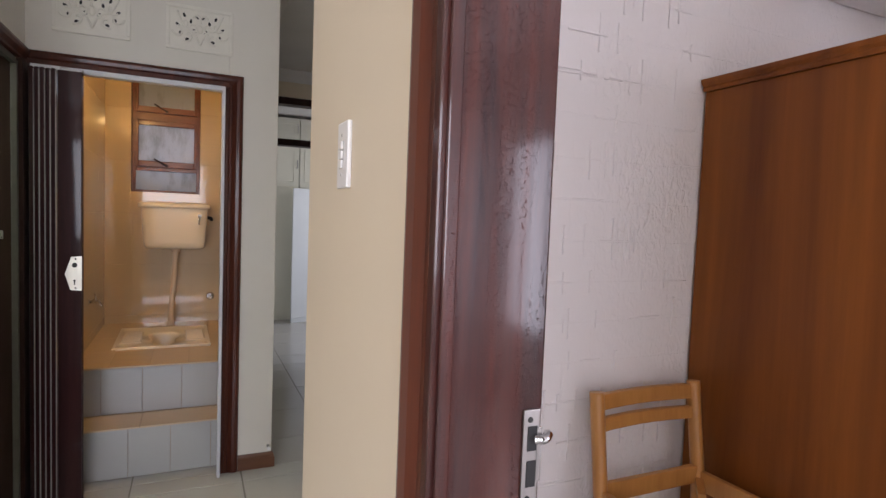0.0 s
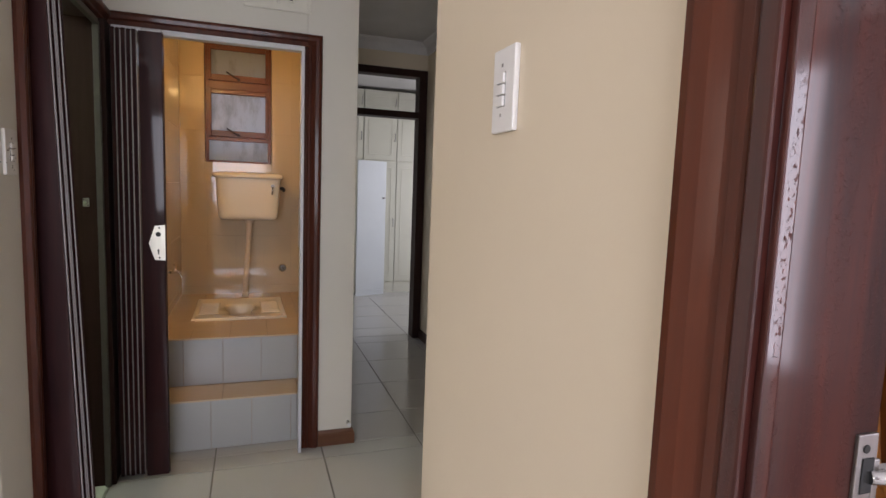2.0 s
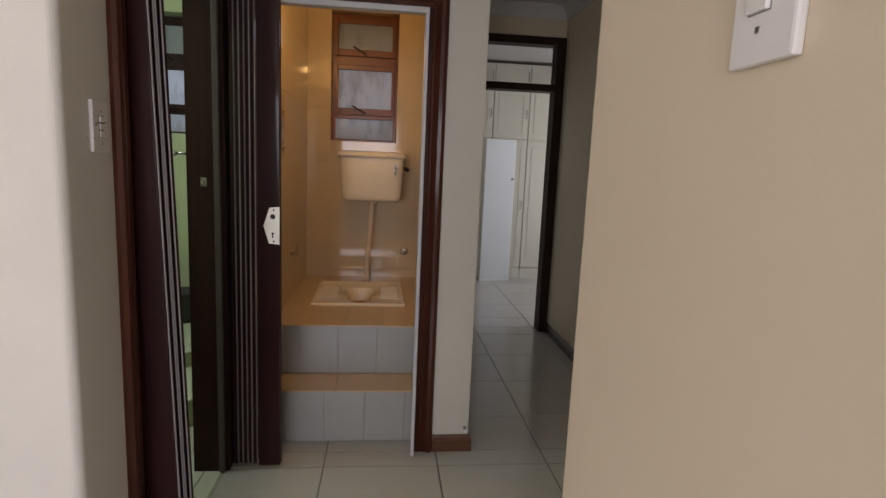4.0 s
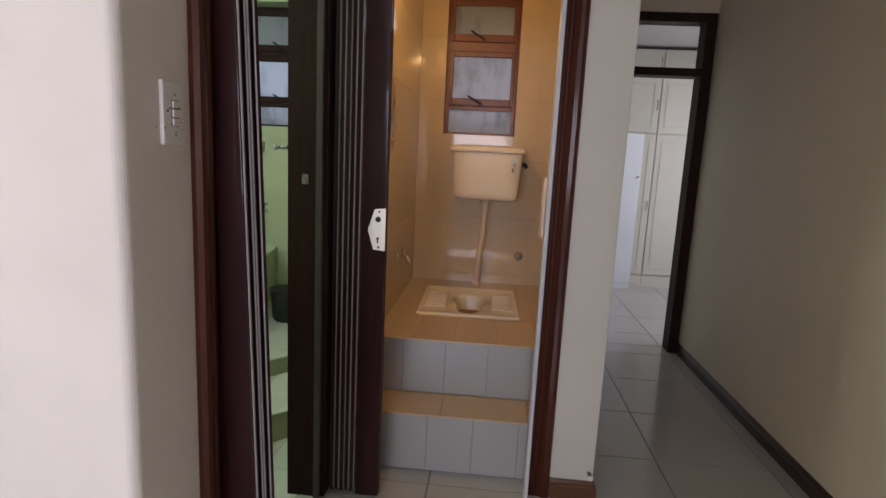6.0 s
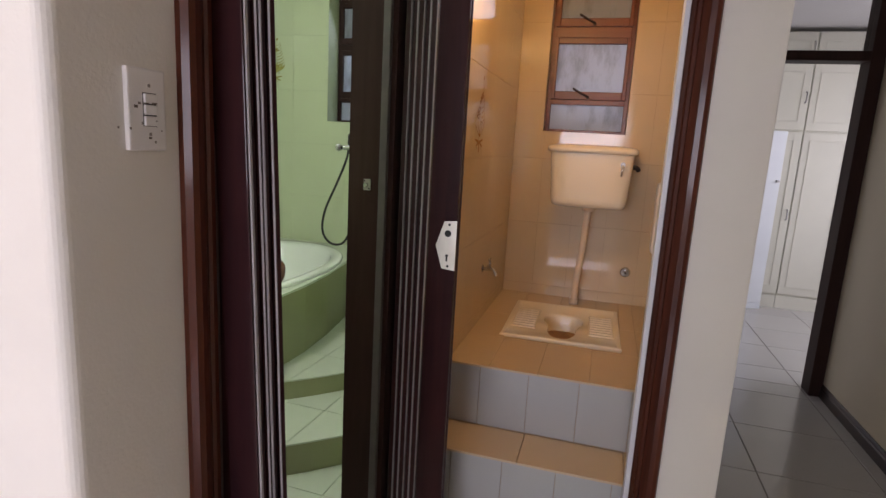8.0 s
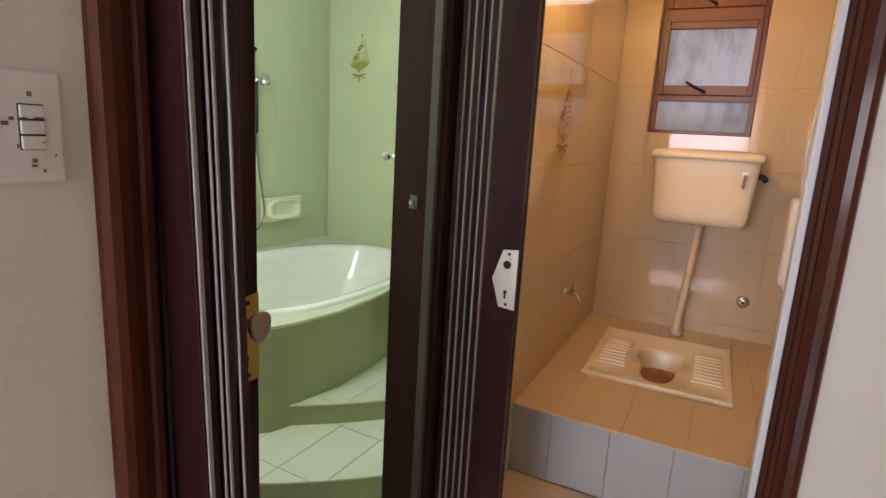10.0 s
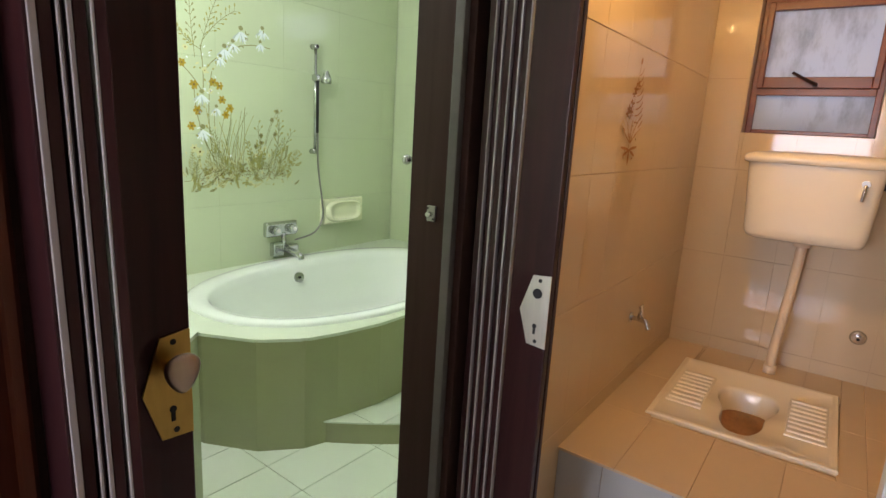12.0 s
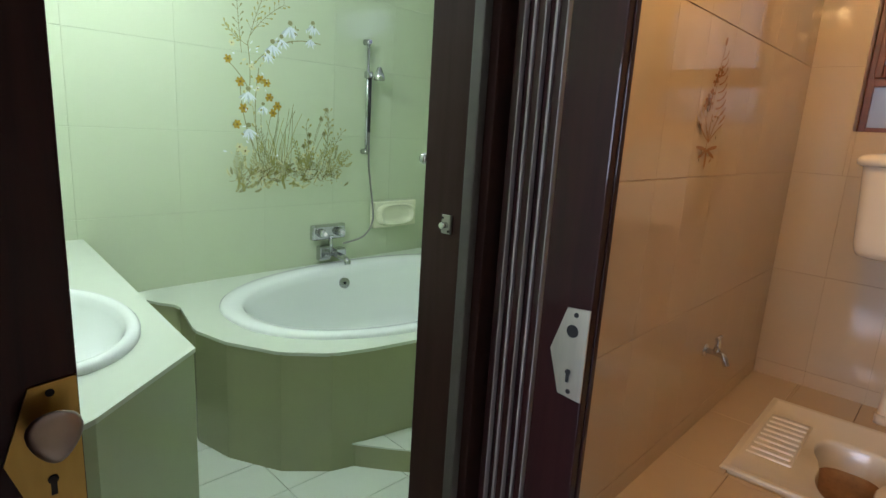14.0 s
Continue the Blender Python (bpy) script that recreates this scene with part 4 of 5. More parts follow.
def arc(r, n=28):
    """Plan of a quarter disc about the bathroom's far corner, cut by the partition wall."""
    pts = [(CX, CY), (CX, CY - r)]
    pts += [(CX + r * math.sin(a), CY - r * math.cos(a)) for a in (math.pi / 2 * k / n for k in range(1, n + 1))]
    out = []
    for (x0, y0), (x1, y1) in zip(pts, pts[1:] + pts[:1]):
        if x0 <= 0.215:
            out.append((x0, y0))
        if (x0 <= 0.215) != (x1 <= 0.215):
            k = (0.215 - x0) / (x1 - x0)
            out.append((0.215, y0 + k * (y1 - y0)))
    return out


R1, R2 = 2.45, 2.035
tread1 = struct("bath_step_lower", prism(arc(R1), -0.002, 0.143), M_BDARK, "curved lower step, olive green riser", "step")
tread2 = struct("bath_step_upper", prism(arc(R2), 0.143, 0.243), M_BDARK, "curved upper step, olive green riser", "step")
bath_floor = struct("bath_floor", box(-1.71, 0.335, 2.60, 5.72, -0.003, 0.0), M_BGROUT, "pale green bathroom floor", "floor")

# tub surround
DECK = [(-1.71, 3.655), (-1.55, 3.66), (-1.421, 3.744), (-1.10, 3.675), (-0.916, 3.713), (-0.708, 3.818), (-0.585, 3.958), (-0.54, 4.092), (-0.495, 4.30), (-0.49, 4.55), (-0.515, 4.85), (-0.56, 5.15), (-0.62, 5.45), (-0.66, 5.72)]
RIM = [(0.562 * x - 1.088, 0.885 * y + 4.705) for x, y in superellipse(1, 1, 2.25, 56)]
sur = thing("bath_surround", "curved bath surround clad in olive tiles with pale green deck", "bath surround")
loop = DECK + [(-1.71, 5.72)]
body = bmesh.new()
lo = [body.verts.new((x, y, 0.14)) for x, y in loop]
up = [body.verts.new((x, y, 0.622)) for x, y in loop]
for k in range(len(loop) - 1):
    body.faces.new((lo[k], lo[k + 1], up[k + 1], up[k]))
part("apron", body, M_BDARK, sur)
# deck with an opening for the tub
dk = bmesh.new()


def ring_of(poly, centre, n):
    """The polygon's outline met by n rays from the centre."""
    res = []
    for k in range(n):
        a = 2 * math.pi * k / n
        dx, dy = math.cos(a), math.sin(a)
        best = None
        for (x0, y0), (x1, y1) in zip(poly, poly[1:] + poly[:1]):
            ex, ey = x1 - x0, y1 - y0
            det = dx * -ey + dy * ex
            if abs(det) < 1e-9:
                continue
            t = ((x0 - centre[0]) * -ey + (y0 - centre[1]) * ex) / det
            s = (dx * (y0 - centre[1]) - dy * (x0 - centre[0])) / det
            if t > 0 and -1e-6 <= s <= 1 + 1e-6 and (best is None or t < best):
                best = t
        res.append((centre[0] + dx * best, centre[1] + dy * best))
    return res


RC = (-1.088, 4.705)
outer_pts = ring_of([(x, y) for x, y in loop], RC, 144)
inner_pts = ring_of(RIM, RC, 144)
for z in (0.632,):
    A = [dk.verts.new((RC[0] + (x - RC[0]) * 1.003, RC[1] + (y - RC[1]) * 1.003, z)) for x, y in outer_pts]
    B = [dk.verts.new((RC[0] + (x - RC[0]) * 0.97, RC[1] + (y - RC[1]) * 0.97, z)) for x, y in inner_pts]
    C = [dk.verts.new((RC[0] + (x - RC[0]) * 1.003, RC[1] + (y - RC[1]) * 1.003, 0.619)) for x, y in outer_pts]
    for k in range(144):
        j = (k + 1) % 144
        dk.faces.new((A[k], A[j], B[j], B[k]))
        dk.faces.new((C[k], C[j], A[j], A[k]))
part("deck", dk, M_BFLOOR, sur, "pale green tiled deck")

tub = thing("bathtub", "white enamel oval bathtub with broad rolled rim", "bathtub")
own = bmesh.new()
prev = None
for s, z in ((1.0, 0.628), (1.0, 0.642), (0.985, 0.650), (0.94, 0.652), (0.885, 0.648), (0.865, 0.636), (0.845, 0.60), (0.79, 0.48), (0.70, 0.33), (0.58, 0.25), (0.35, 0.235), (0.02, 0.23)):
    q = max(0.0, min(1.0, (1.0 - s) / 0.135))
    ring = [own.verts.new((RC[0] + 0.02 * q + (x - RC[0]) * s * (1 - 0.05 * q), RC[1] + (y - RC[1]) * (s + (0.25 * (1 - s) if s > 0.82 else 0.0)), z)) for x, y in RIM]
    if prev:
        for k in range(len(ring)):
            own.faces.new((prev[k], prev[(k + 1) % len(ring)], ring[(k + 1) % len(ring)], ring[k])).smooth = True
    prev = ring
own.faces.new(prev)
part("shell", own, M_ENAMEL, tub)
ov = part("overflow", rod((-1.525, 4.685, 0.553), (-1.490, 4.68, 0.561), 0.030, n=22), M_CHROME, tub)
part("slots", rod((-1.491, 4.680, 0.561), (-1.487, 4.679, 0.562), 0.008, n=12), M_GAP, ov)

# mixer and shower on the flower wall
mx = thing("bath_mixer", "chrome wall-mounted bath mixer with two valves", "bath mixer")
part("plate", box(-1.709, -1.672, 4.584, 4.814, 0.778, 0.868, 0.014, None, 3), M_CHROME, mx)
for y in (4.644, 4.764):
    v = part("valve", rod((-1.672, y, 0.820), (-1.635, y, 0.820), 0.027, n=18, r2=0.022), M_CHROME, mx)
    part("cap", rod((-1.636, y, 0.820), (-1.631, y, 0.820), 0.012), M_WHITE, v)
part("body", box(-1.709, -1.665, 4.629, 4.709, 0.655, 0.745, 0.012), M_CHROME, mx)
part("bridge", rod((-1.675, 4.709, 0.80), (-1.675, 4.709, 0.69), 0.014), M_CHROME, mx)
part("spout", hose([(-1.68, 4.719, 0.695), (-1.60, 4.724, 0.69), (-1.545, 4.729, 0.675), (-1.535, 4.729, 0.652)], 0.019), M_CHROME, mx)
part("diverter", box(-1.70, -1.64, 4.724, 4.799, 0.675, 0.725, 0.01), M_CHROME, mx)
sh = thing("shower_set", "chrome shower rail with hand shower and hose", "shower")
part("rail", rod((-1.675, 4.949, 1.905), (-1.675, 4.949, 1.285), 0.009), M_CHROME, sh)
for z in (1.905, 1.285):
    part("bracket", rod((-1.708, 4.949, z), (-1.66, 4.949, z), 0.017, r2=0.013), M_CHROME, sh)
sl = part("slider", box(-1.69, -1.65, 4.929, 4.969, 1.705, 1.745, 0.008), M_CHROME, sh)
part("shower_head", lathe([(0.012, 0.045), (0.018, 0.03), (0.032, 0.0), (0.034, -0.022), (0.028, -0.03), (0.0, -0.03)], (-1.628, 4.994, 1.725), 20), M_CHROME, sh, "chrome hand shower")
part("handle", rod((-1.663, 4.956, 1.715), (-1.664, 4.96, 1.40), 0.010, r2=0.007), M_BLACK, sh, "dark shower handle")
part("hose", hose([(-1.664, 4.96, 1.41), (-1.66, 4.964, 1.2), (-1.66, 4.999, 0.98), (-1.66, 5.004, 0.86), (-1.66, 4.934, 0.775), (-1.67, 4.794, 0.745)], 0.0058), M_STEEL, sh)
so = thing("soap_dish", "pale lime ceramic soap dish on the tiled wall", "soap dish")
part("body", box(-1.71, -1.664, 5.018, 5.378, 0.812, 0.980, 0.016, None, 3), M_SOAP, so)
own = bmesh.new()
prev = None
for s, d_ in ((1.24, 0.0), (1.20, 0.016), (1.10, 0.030), (1.0, 0.030), (0.94, 0.018), (0.88, 0.004), (0.4, 0.0012), (0.02, 0.001)):
    ring = [own.verts.new((-1.665 + d_ - 0.2 * d_ * (1 if z > 0 else 0), 5.198 + x * s, 0.896 + z * s)) for x, z in superellipse(0.130, 0.058, 3.2, 40)]
    if prev:
        for k in range(40):
            own.faces.new((prev[k], prev[(k + 1) % 40], ring[(k + 1) % 40], ring[k])).smooth = True
    prev = ring
own.faces.new(prev)
part("bowl", own, M_SOAP, so)

# hook behind the doorway; tap with black hose on the north wall
rh = thing("robe_hook", "chrome round-ended hook on the bathroom side of the doorway wall", "hook")
part("rose", rod((0.215, 3.655, 1.392), (0.207, 3.655, 1.392), 0.022, n=20), M_CHROME, rh)
part("arm", rod((0.208, 3.655, 1.392), (0.145, 3.657, 1.391), 0.0075, n=14), M_CHROME, rh)
part("knob", ball((0.143, 3.657, 1.391), 0.0125), M_CHROME, rh)
ht = thing("hose_tap", "chrome tap with a black hose on the green wall", "tap")
part("body", hose([(-0.745, 5.72, 0.90), (-0.745, 5.66, 0.90), (-0.748, 5.635, 0.885), (-0.75, 5.63, 0.85)], 0.014), M_CHROME, ht)
part("stem", rod((-0.745, 5.665, 0.90), (-0.745, 5.665, 0.955), 0.013), M_CHROME, ht)
part("handle", rod((-0.775, 5.665, 0.96), (-0.715, 5.665, 0.96), 0.008), M_CHROME, ht)
hh = thing("black_hose", "thin black rubber shower hose looped on the wall", "hose")
part("hose", hose([(-0.75, 5.63, 0.85), (-0.752, 5.62, 0.75), (-0.80, 5.60, 0.665), (-0.885, 5.58, 0.665), (-0.945, 5.575, 0.75), (-0.93, 5.58, 0.90), (-0.86, 5.62, 1.10), (-0.80, 5.65, 1.28), (-0.785, 5.655, 1.395)], 0.0085), M_BLACK, hh)
part("bracket", box(-0.80, -0.755, 5.675, 5.7225, 1.355, 1.425, 0.006), M_STEEL, hh, "steel hose bracket")
part("grip", hose([(-0.785, 5.655, 1.39), (-0.778, 5.65, 1.425), (-0.775, 5.635, 1.45)], 0.013), M_BLACK, hh)
bn = thing("bucket", "small black plastic bucket on the upper bath step", "bucket")
part("body", lathe([(0.0, 0.0), (0.085, 0.0), (0.10, 0.02), (0.115, 0.20), (0.122, 0.21), (0.11, 0.205), (0.09, 0.03), (0.0, 0.03)], (-0.345, 5.10, 0.251)), M_BLACK, bn)

# vanity
vn = thing("vanity", "pale green tiled masonry vanity under two basins", "vanity")
CT = [(-1.71, 3.47), (-0.307, 3.354), (-0.0975, 3.086), (0.02, 2.82), (0.02, 2.605), (-1.71, 2.605)]


def inset(poly, d):
    cx, cy = sum(p[0] for p in poly) / len(poly), sum(p[1] for p in poly) / len(poly)
    return [(x + d * (cx - x) / math.hypot(cx - x, cy - y), y + d * (cy - y) / math.hypot(cx - x, cy - y)) for x, y in poly]


own = bmesh.new()
lo = [own.verts.new((x, y, 0.0)) for x, y in inset(CT, 0.004)]
up = [own.verts.new((x, y, 0.891)) for x, y in inset(CT, 0.004)]
for k in range(len(lo)):
    j = (k + 1) % len(lo)
    own.faces.new((lo[k], lo[j], up[j], up[k]))
# body takes the darkened tile, since it faces away from the tube
part("body", own, M_BSHADED, vn)
BASINS = [(-0.66, 3.09), (-1.33, 3.085)]
own = bmesh.new()
for loop_ in [CT] + [[(bx0 + 0.33 * math.cos(2 * math.pi * k / 40), by0 + 0.205 * math.sin(2 * math.pi * k / 40)) for k in range(40)] for bx0, by0 in BASINS]:
    vs_ = [own.verts.new((x, y, 0.900)) for x, y in loop_]
    for k in range(len(vs_)):
        own.edges.new((vs_[k], vs_[(k + 1) % len(vs_)]))
bmesh.ops.triangle_fill(own, use_beauty=True, use_dissolve=False, edges=own.edges[:])
rim_ = [own.verts.new((x, y, 0.900)) for x, y in CT]
low_ = [own.verts.new((x, y, 0.889)) for x, y in CT]
for k in range(len(CT)):
    j = (k + 1) % len(CT)
    own.faces.new((low_[k], low_[j], rim_[j], rim_[k]))
part("top", own, M_BFLOOR, vn, "pale green tiled vanity top")
for bx0, by0 in BASINS:
    bs = thing("wash_basin", "white oval ceramic wash basin set in the vanity top", "basin", "wash basins")
    own = lathe([(1.0, 0.9005), (1.0, 0.911), (0.965, 0.919), (0.90, 0.918), (0.86, 0.908), (0.83, 0.885), (0.74, 0.83), (0.58, 0.785), (0.35, 0.765), (0.08, 0.76), (0.01, 0.76)], (bx0, by0, 0), 44, None, 0.360, 0.230)
    part("bowl", own, M_ENAMEL, bs)
    part("overflow_slot", rod((bx0 + 0.275, by0 + 0.02, 0.858), (bx0 + 0.270, by0 + 0.02, 0.860), 0.010, n=12), M_GAP, bs)

tb = thing("tube_light", "white fluorescent tube light on the bathroom ceiling", "lamp")
part("batten", box(-1.32, -0.18, 3.39, 3.45, CEIL - 0.05, CEIL, 0.006), M_WHITE, tb)
part("tube", rod((-1.29, 3.42, CEIL - 0.072), (-0.21, 3.42, CEIL - 0.072), 0.014), M_TUBE, tb)
for x in (-1.28, -0.22):
    part("holder", box(x - 0.012, x + 0.012, 3.405, 3.435, CEIL - 0.09, CEIL - 0.05, 0.003), M_WHITE, tb)


# ---- painted flower pictures on the tiles ----
def picture(label, place, u, v, build):
    """Flat painted marks on a wall: build fills ribbons and blots in (u, v)."""
    t = thing("flower_tile_picture", label, "tile picture", "flower pictures")
    U, V, P = Vector(u), Vector(v), Vector(place)
    Nn = U.cross(V)
    layers = {}

    def blot(kind, x, y, a, b, ang=0.0, n=8, lift=0):
        bm_ = layers.setdefault(kind, bmesh.new())
        pts = []
        for k in range(n):
            q = 2 * math.pi * k / n
            px, py = a * math.cos(q), b * math.sin(q)
            pts.append(bm_.verts.new(P + U * (x + px * math.cos(ang) - py * math.sin(ang)) + V * (y + px * math.sin(ang) + py * math.cos(ang)) + Nn * (0.0008 + 0.0004 * lift)))
        bm_.faces.new(pts)

    def ribbon(kind, pts, w, lift=0):
        bm_ = layers.setdefault(kind, bmesh.new())
        prev_ = None
        for i, (x, y) in enumerate(pts):
            x2, y2 = pts[min(i + 1, len(pts) - 1)]
            x1, y1 = pts[max(i - 1, 0)]
            L = math.hypot(x2 - x1, y2 - y1) or 1
            ox, oy = -(y2 - y1) / L * w / 2, (x2 - x1) / L * w / 2
            q = [bm_.verts.new(P + U * (x + ox) + V * (y + oy) + Nn * (0.0006 + 0.0004 * lift)), bm_.verts.new(P + U * (x - ox) + V * (y - oy) + Nn * (0.0006 + 0.0004 * lift))]
            if prev_:
                bm_.faces.new((prev_[0], prev_[1], q[1], q[0]))
            prev_ = q

    build(blot, ribbon)
    mats = {"stem": M_P_STEM, "leaf": M_P_LEAF, "white": M_P_WHITE, "gold": M_P_GOLD, "brown": M_P_BROWN, "pale": M_P_PALE, "shade": M_P_SHADE}
    names = {"stem": "stem_work", "leaf": "foliage", "white": "white_bloom", "gold": "gold_bloom", "brown": "shading", "pale": "pale_bloom", "shade": "shaded_petal"}
    for k, b_ in layers.items():
        tagged(part(names[k], b_, mats[k], t), kind="stuff")
    return t


M_P_STEM = plain("painted_olive_stem", (0.31, 0.305, 0.15), 0.15)
M_P_LEAF = plain("painted_leaf", (0.41, 0.39, 0.14), 0.15)
M_P_WHITE = plain("painted_white_petal", (0.76, 0.82, 0.85), 0.15)
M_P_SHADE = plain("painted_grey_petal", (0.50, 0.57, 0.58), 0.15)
M_P_GOLD = plain("painted_gold_petal", (0.44, 0.30, 0.04), 0.15)
M_P_BROWN = plain("painted_brown_mark", (0.22, 0.15, 0.05), 0.15)
M_P_PALE = plain("painted_cream_petal", (0.66, 0.66, 0.38), 0.15)


def curve_pts(a, b, bend, n=9):
    (x0, y0), (x1, y1) = a, b
    mx_, my_ = (x0 + x1) / 2 - (y1 - y0) * bend, (y0 + y1) / 2 + (x1 - x0) * bend
    return [((1 - t) ** 2 * x0 + 2 * t * (1 - t) * mx_ + t * t * x1, (1 - t) ** 2 * y0 + 2 * t * (1 - t) * my_ + t * t * y1) for t in (k / (n - 1) for k in range(n))]


def big_flowers(blot, ribbon):
    rng = random.Random(11)

    def daisy(x, y, r, kind="gold"):
        r *= 0.85
        for k in range(6):
            a = k * math.pi / 3 + rng.uniform(-0.2, 0.2)
            blot(kind, x + 0.6 * r * math.cos(a), y + 0.6 * r * math.sin(a), r * 0.5, r * 0.33, a, 7, k % 3)
        blot("brown", x, y, r * 0.26, r * 0.22, 0, 7, 4)

    def bell(x, y, r):
        r *= 0.78
        blot("stem", x, y + r * 0.9, r * 0.35, r * 0.3, 0, 7, 3)
        for k in range(8):
            a = -math.pi / 2 + (k - 3.5) * 0.27 + rng.uniform(-0.12, 0.12)
            q = rng.uniform(0.6, 0.85)
            blot("white" if k % 4 else "shade", x + q * r * math.cos(a), y + 0.5 * r + q * r * math.sin(a), r * q, r * 0.13, a, 8, k % 3)

    def spray(x, y, L, a, n, kind="leaf"):
        tip = (x + L * math.cos(a), y + L * math.sin(a))
        line = curve_pts((x, y), tip, rng.uniform(-0.2, 0.2), 9)
        ribbon("stem", line, 0.003)
        for i in range(2, 9):
            for s in (-1, 1):
                if rng.random() < 0.85:
                    aa = a + s * rng.uniform(0.5, 0.9)
                    l = L * rng.uniform(0.07, 0.15)
                    px, py = line[i]
                    ribbon("stem", [(px, py), (px + l * math.cos(aa), py + l * math.sin(aa))], 0.002)
                    blot(kind, px + l * math.cos(aa), py + l * math.sin(aa), 0.009, 0.0045, aa, 6, 1)

    # leafy foot
    def fern(x, y, L, a, kind):
        line = curve_pts((x, y), (x + L * math.cos(a), y + L * math.sin(a)), rng.uniform(-0.25, 0.25), 11)
        ribbon("stem", line, 0.0022)
        for i in range(1, 11):
            l = L * 0.22 * (1 - abs(i - 4) / 9)
            for s in (-1, 1):
                aa = a + s * rng.uniform(0.7, 1.0)
                px, py = line[i]
                blot(kind, px + l * 0.6 * math.cos(aa), py + l * 0.6 * math.sin(aa), l * 0.5, 0.0022, aa, 6, i % 2)

    for k in range(26):
        x = 0.03 + 0.024 * k + rng.uniform(-0.01, 0.01)
        fern(x, rng.uniform(0.02, 0.09), rng.uniform(0.07, 0.14), rng.uniform(0.5, 2.6), ("leaf", "stem", "leaf", "pale")[k % 4])
    fern(0.17, 0.14, 0.17, 1.75, "stem")
    fern(0.55, 0.08, 0.19, 1.25, "stem")
    fern(0.62, 0.08, 0.15, 0.9, "leaf")
    for k in range(46):
        x = rng.uniform(0.03, 0.66)
        y = rng.uniform(0.0, 0.12)
        L, a = rng.uniform(0.02, 0.06), rng.uniform(-0.6, 3.4)
        ribbon("leaf" if k % 2 else "stem", curve_pts((x, y), (x + L * math.cos(a), y + L * math.sin(a)), rng.uniform(-0.3, 0.3), 5), rng.uniform(0.0015, 0.003))
    for k in range(30):
        blot("brown", rng.uniform(0.06, 0.66), rng.uniform(0.02, 0.10), rng.uniform(0.003, 0.007), 0.003, rng.uniform(0, 3), 6, 3)
    for k in range(80):
        x = rng.uniform(0.02, 0.68)
        y = rng.uniform(-0.01, 0.15) + (0.05 if x > 0.42 and k % 3 else 0.0)
        blot(("pale", "leaf", "leaf", "pale")[k % 4], x, y, rng.uniform(0.005, 0.012), rng.uniform(0.003, 0.006), rng.uniform(0, 3), 6, k % 3)
    for a, b in (((0.10, 0.10), (0.20, 0.06)), ((0.20, 0.06), (0.33, 0.08)), ((0.25, 0.08), (0.31, 0.04)), ((0.35, 0.08), (0.50, 0.09)), ((0.41, 0.03), (0.45, 0.10))):
        ribbon("brown", curve_pts(a, b, 0.12, 7), 0.003, 1)
    # tall leaves
    for k in range(8):
        x = 0.21 + 0.014 * k
        ribbon("leaf", curve_pts((x, 0.10), (x + rng.uniform(-0.08, 0.09), rng.uniform(0.22, 0.36)), rng.uniform(-0.12, 0.12), 7), 0.0032)
    # flower column
    for a, b, bend in (((0.18, 0.12), (0.06, 0.52), 0.15), ((0.16, 0.14), (0.16, 0.60), 0.1), ((0.20, 0.14), (0.27, 0.44), -0.1), ((0.10, 0.42), (0.10, 0.72), -0.08), ((0.12, 0.60), (0.52, 0.76), 0.28), ((0.10, 0.50), (-0.02, 0.63), -0.1)):
        ribbon("stem", curve_pts(a, b, bend), 0.0045)
    for x, y, r in ((0.0, 0.625, 0.024), (0.06, 0.525, 0.028), (0.165, 0.545, 0.026), (0.20, 0.53, 0.026), (0.075, 0.40, 0.028), (0.215, 0.46, 0.026), (0.26, 0.42, 0.027), (0.235, 0.385, 0.025), (0.04, 0.32, 0.026)):
        daisy(x, y, r)
    for x, y, r in ((0.10, 0.46, 0.050), (0.10, 0.28, 0.055), (0.18, 0.40, 0.038), (0.235, 0.70, 0.05), (0.285, 0.735, 0.045), (0.335, 0.80, 0.055), (0.47, 0.83, 0.045), (0.455, 0.76, 0.04), (0.21, 0.655, 0.04)):
        bell(x, y, r)
    for x, y, r in ((0.08, 0.19, 0.028), (0.05, 0.21, 0.024), (0.12, 0.60, 0.018), (0.02, 0.70, 0.018), (0.15, 0.50, 0.018)):
        daisy(x, y, r, "pale")
    # low thicket, thinning towards its upper edge
    for k in range(64):
        x = rng.uniform(0.0, 0.70)
        top = 0.13 + 0.10 * math.exp(-((x - 0.16) / 0.09) ** 2) + 0.12 * math.exp(-((x - 0.55) / 0.10) ** 2)
        y = top * rng.random() ** 1.6
        fern(x, y - 0.02, rng.uniform(0.030, 0.065), rng.uniform(0.2, 2.9), ("leaf", "leaf", "stem", "pale", "leaf")[k % 5])
    for k in range(34):
        x = rng.uniform(0.02, 0.68)
        ribbon("brown", curve_pts((x, rng.uniform(0.03, 0.06)), (x + rng.uniform(-0.07, 0.07), rng.uniform(0.02, 0.11)), rng.uniform(-0.3, 0.3), 5), 0.0022, 2)
    # long grass blades among the blooms
    for k in range(16):
        x = 0.15 + 0.013 * k
        ribbon(("stem", "leaf")[k % 2], curve_pts((x, 0.08), (x + rng.uniform(-0.07, 0.12), rng.uniform(0.24, 0.44)), rng.uniform(-0.15, 0.15), 7), 0.0026)
    # small cream and white flecks up the column and beside the arch
    for k in range(60):
        v_ = rng.uniform(0.16, 0.72)
        u_ = 0.13 + rng.gauss(0, 0.055) + (0.10 * (v_ - 0.45) if v_ > 0.45 else 0.0)
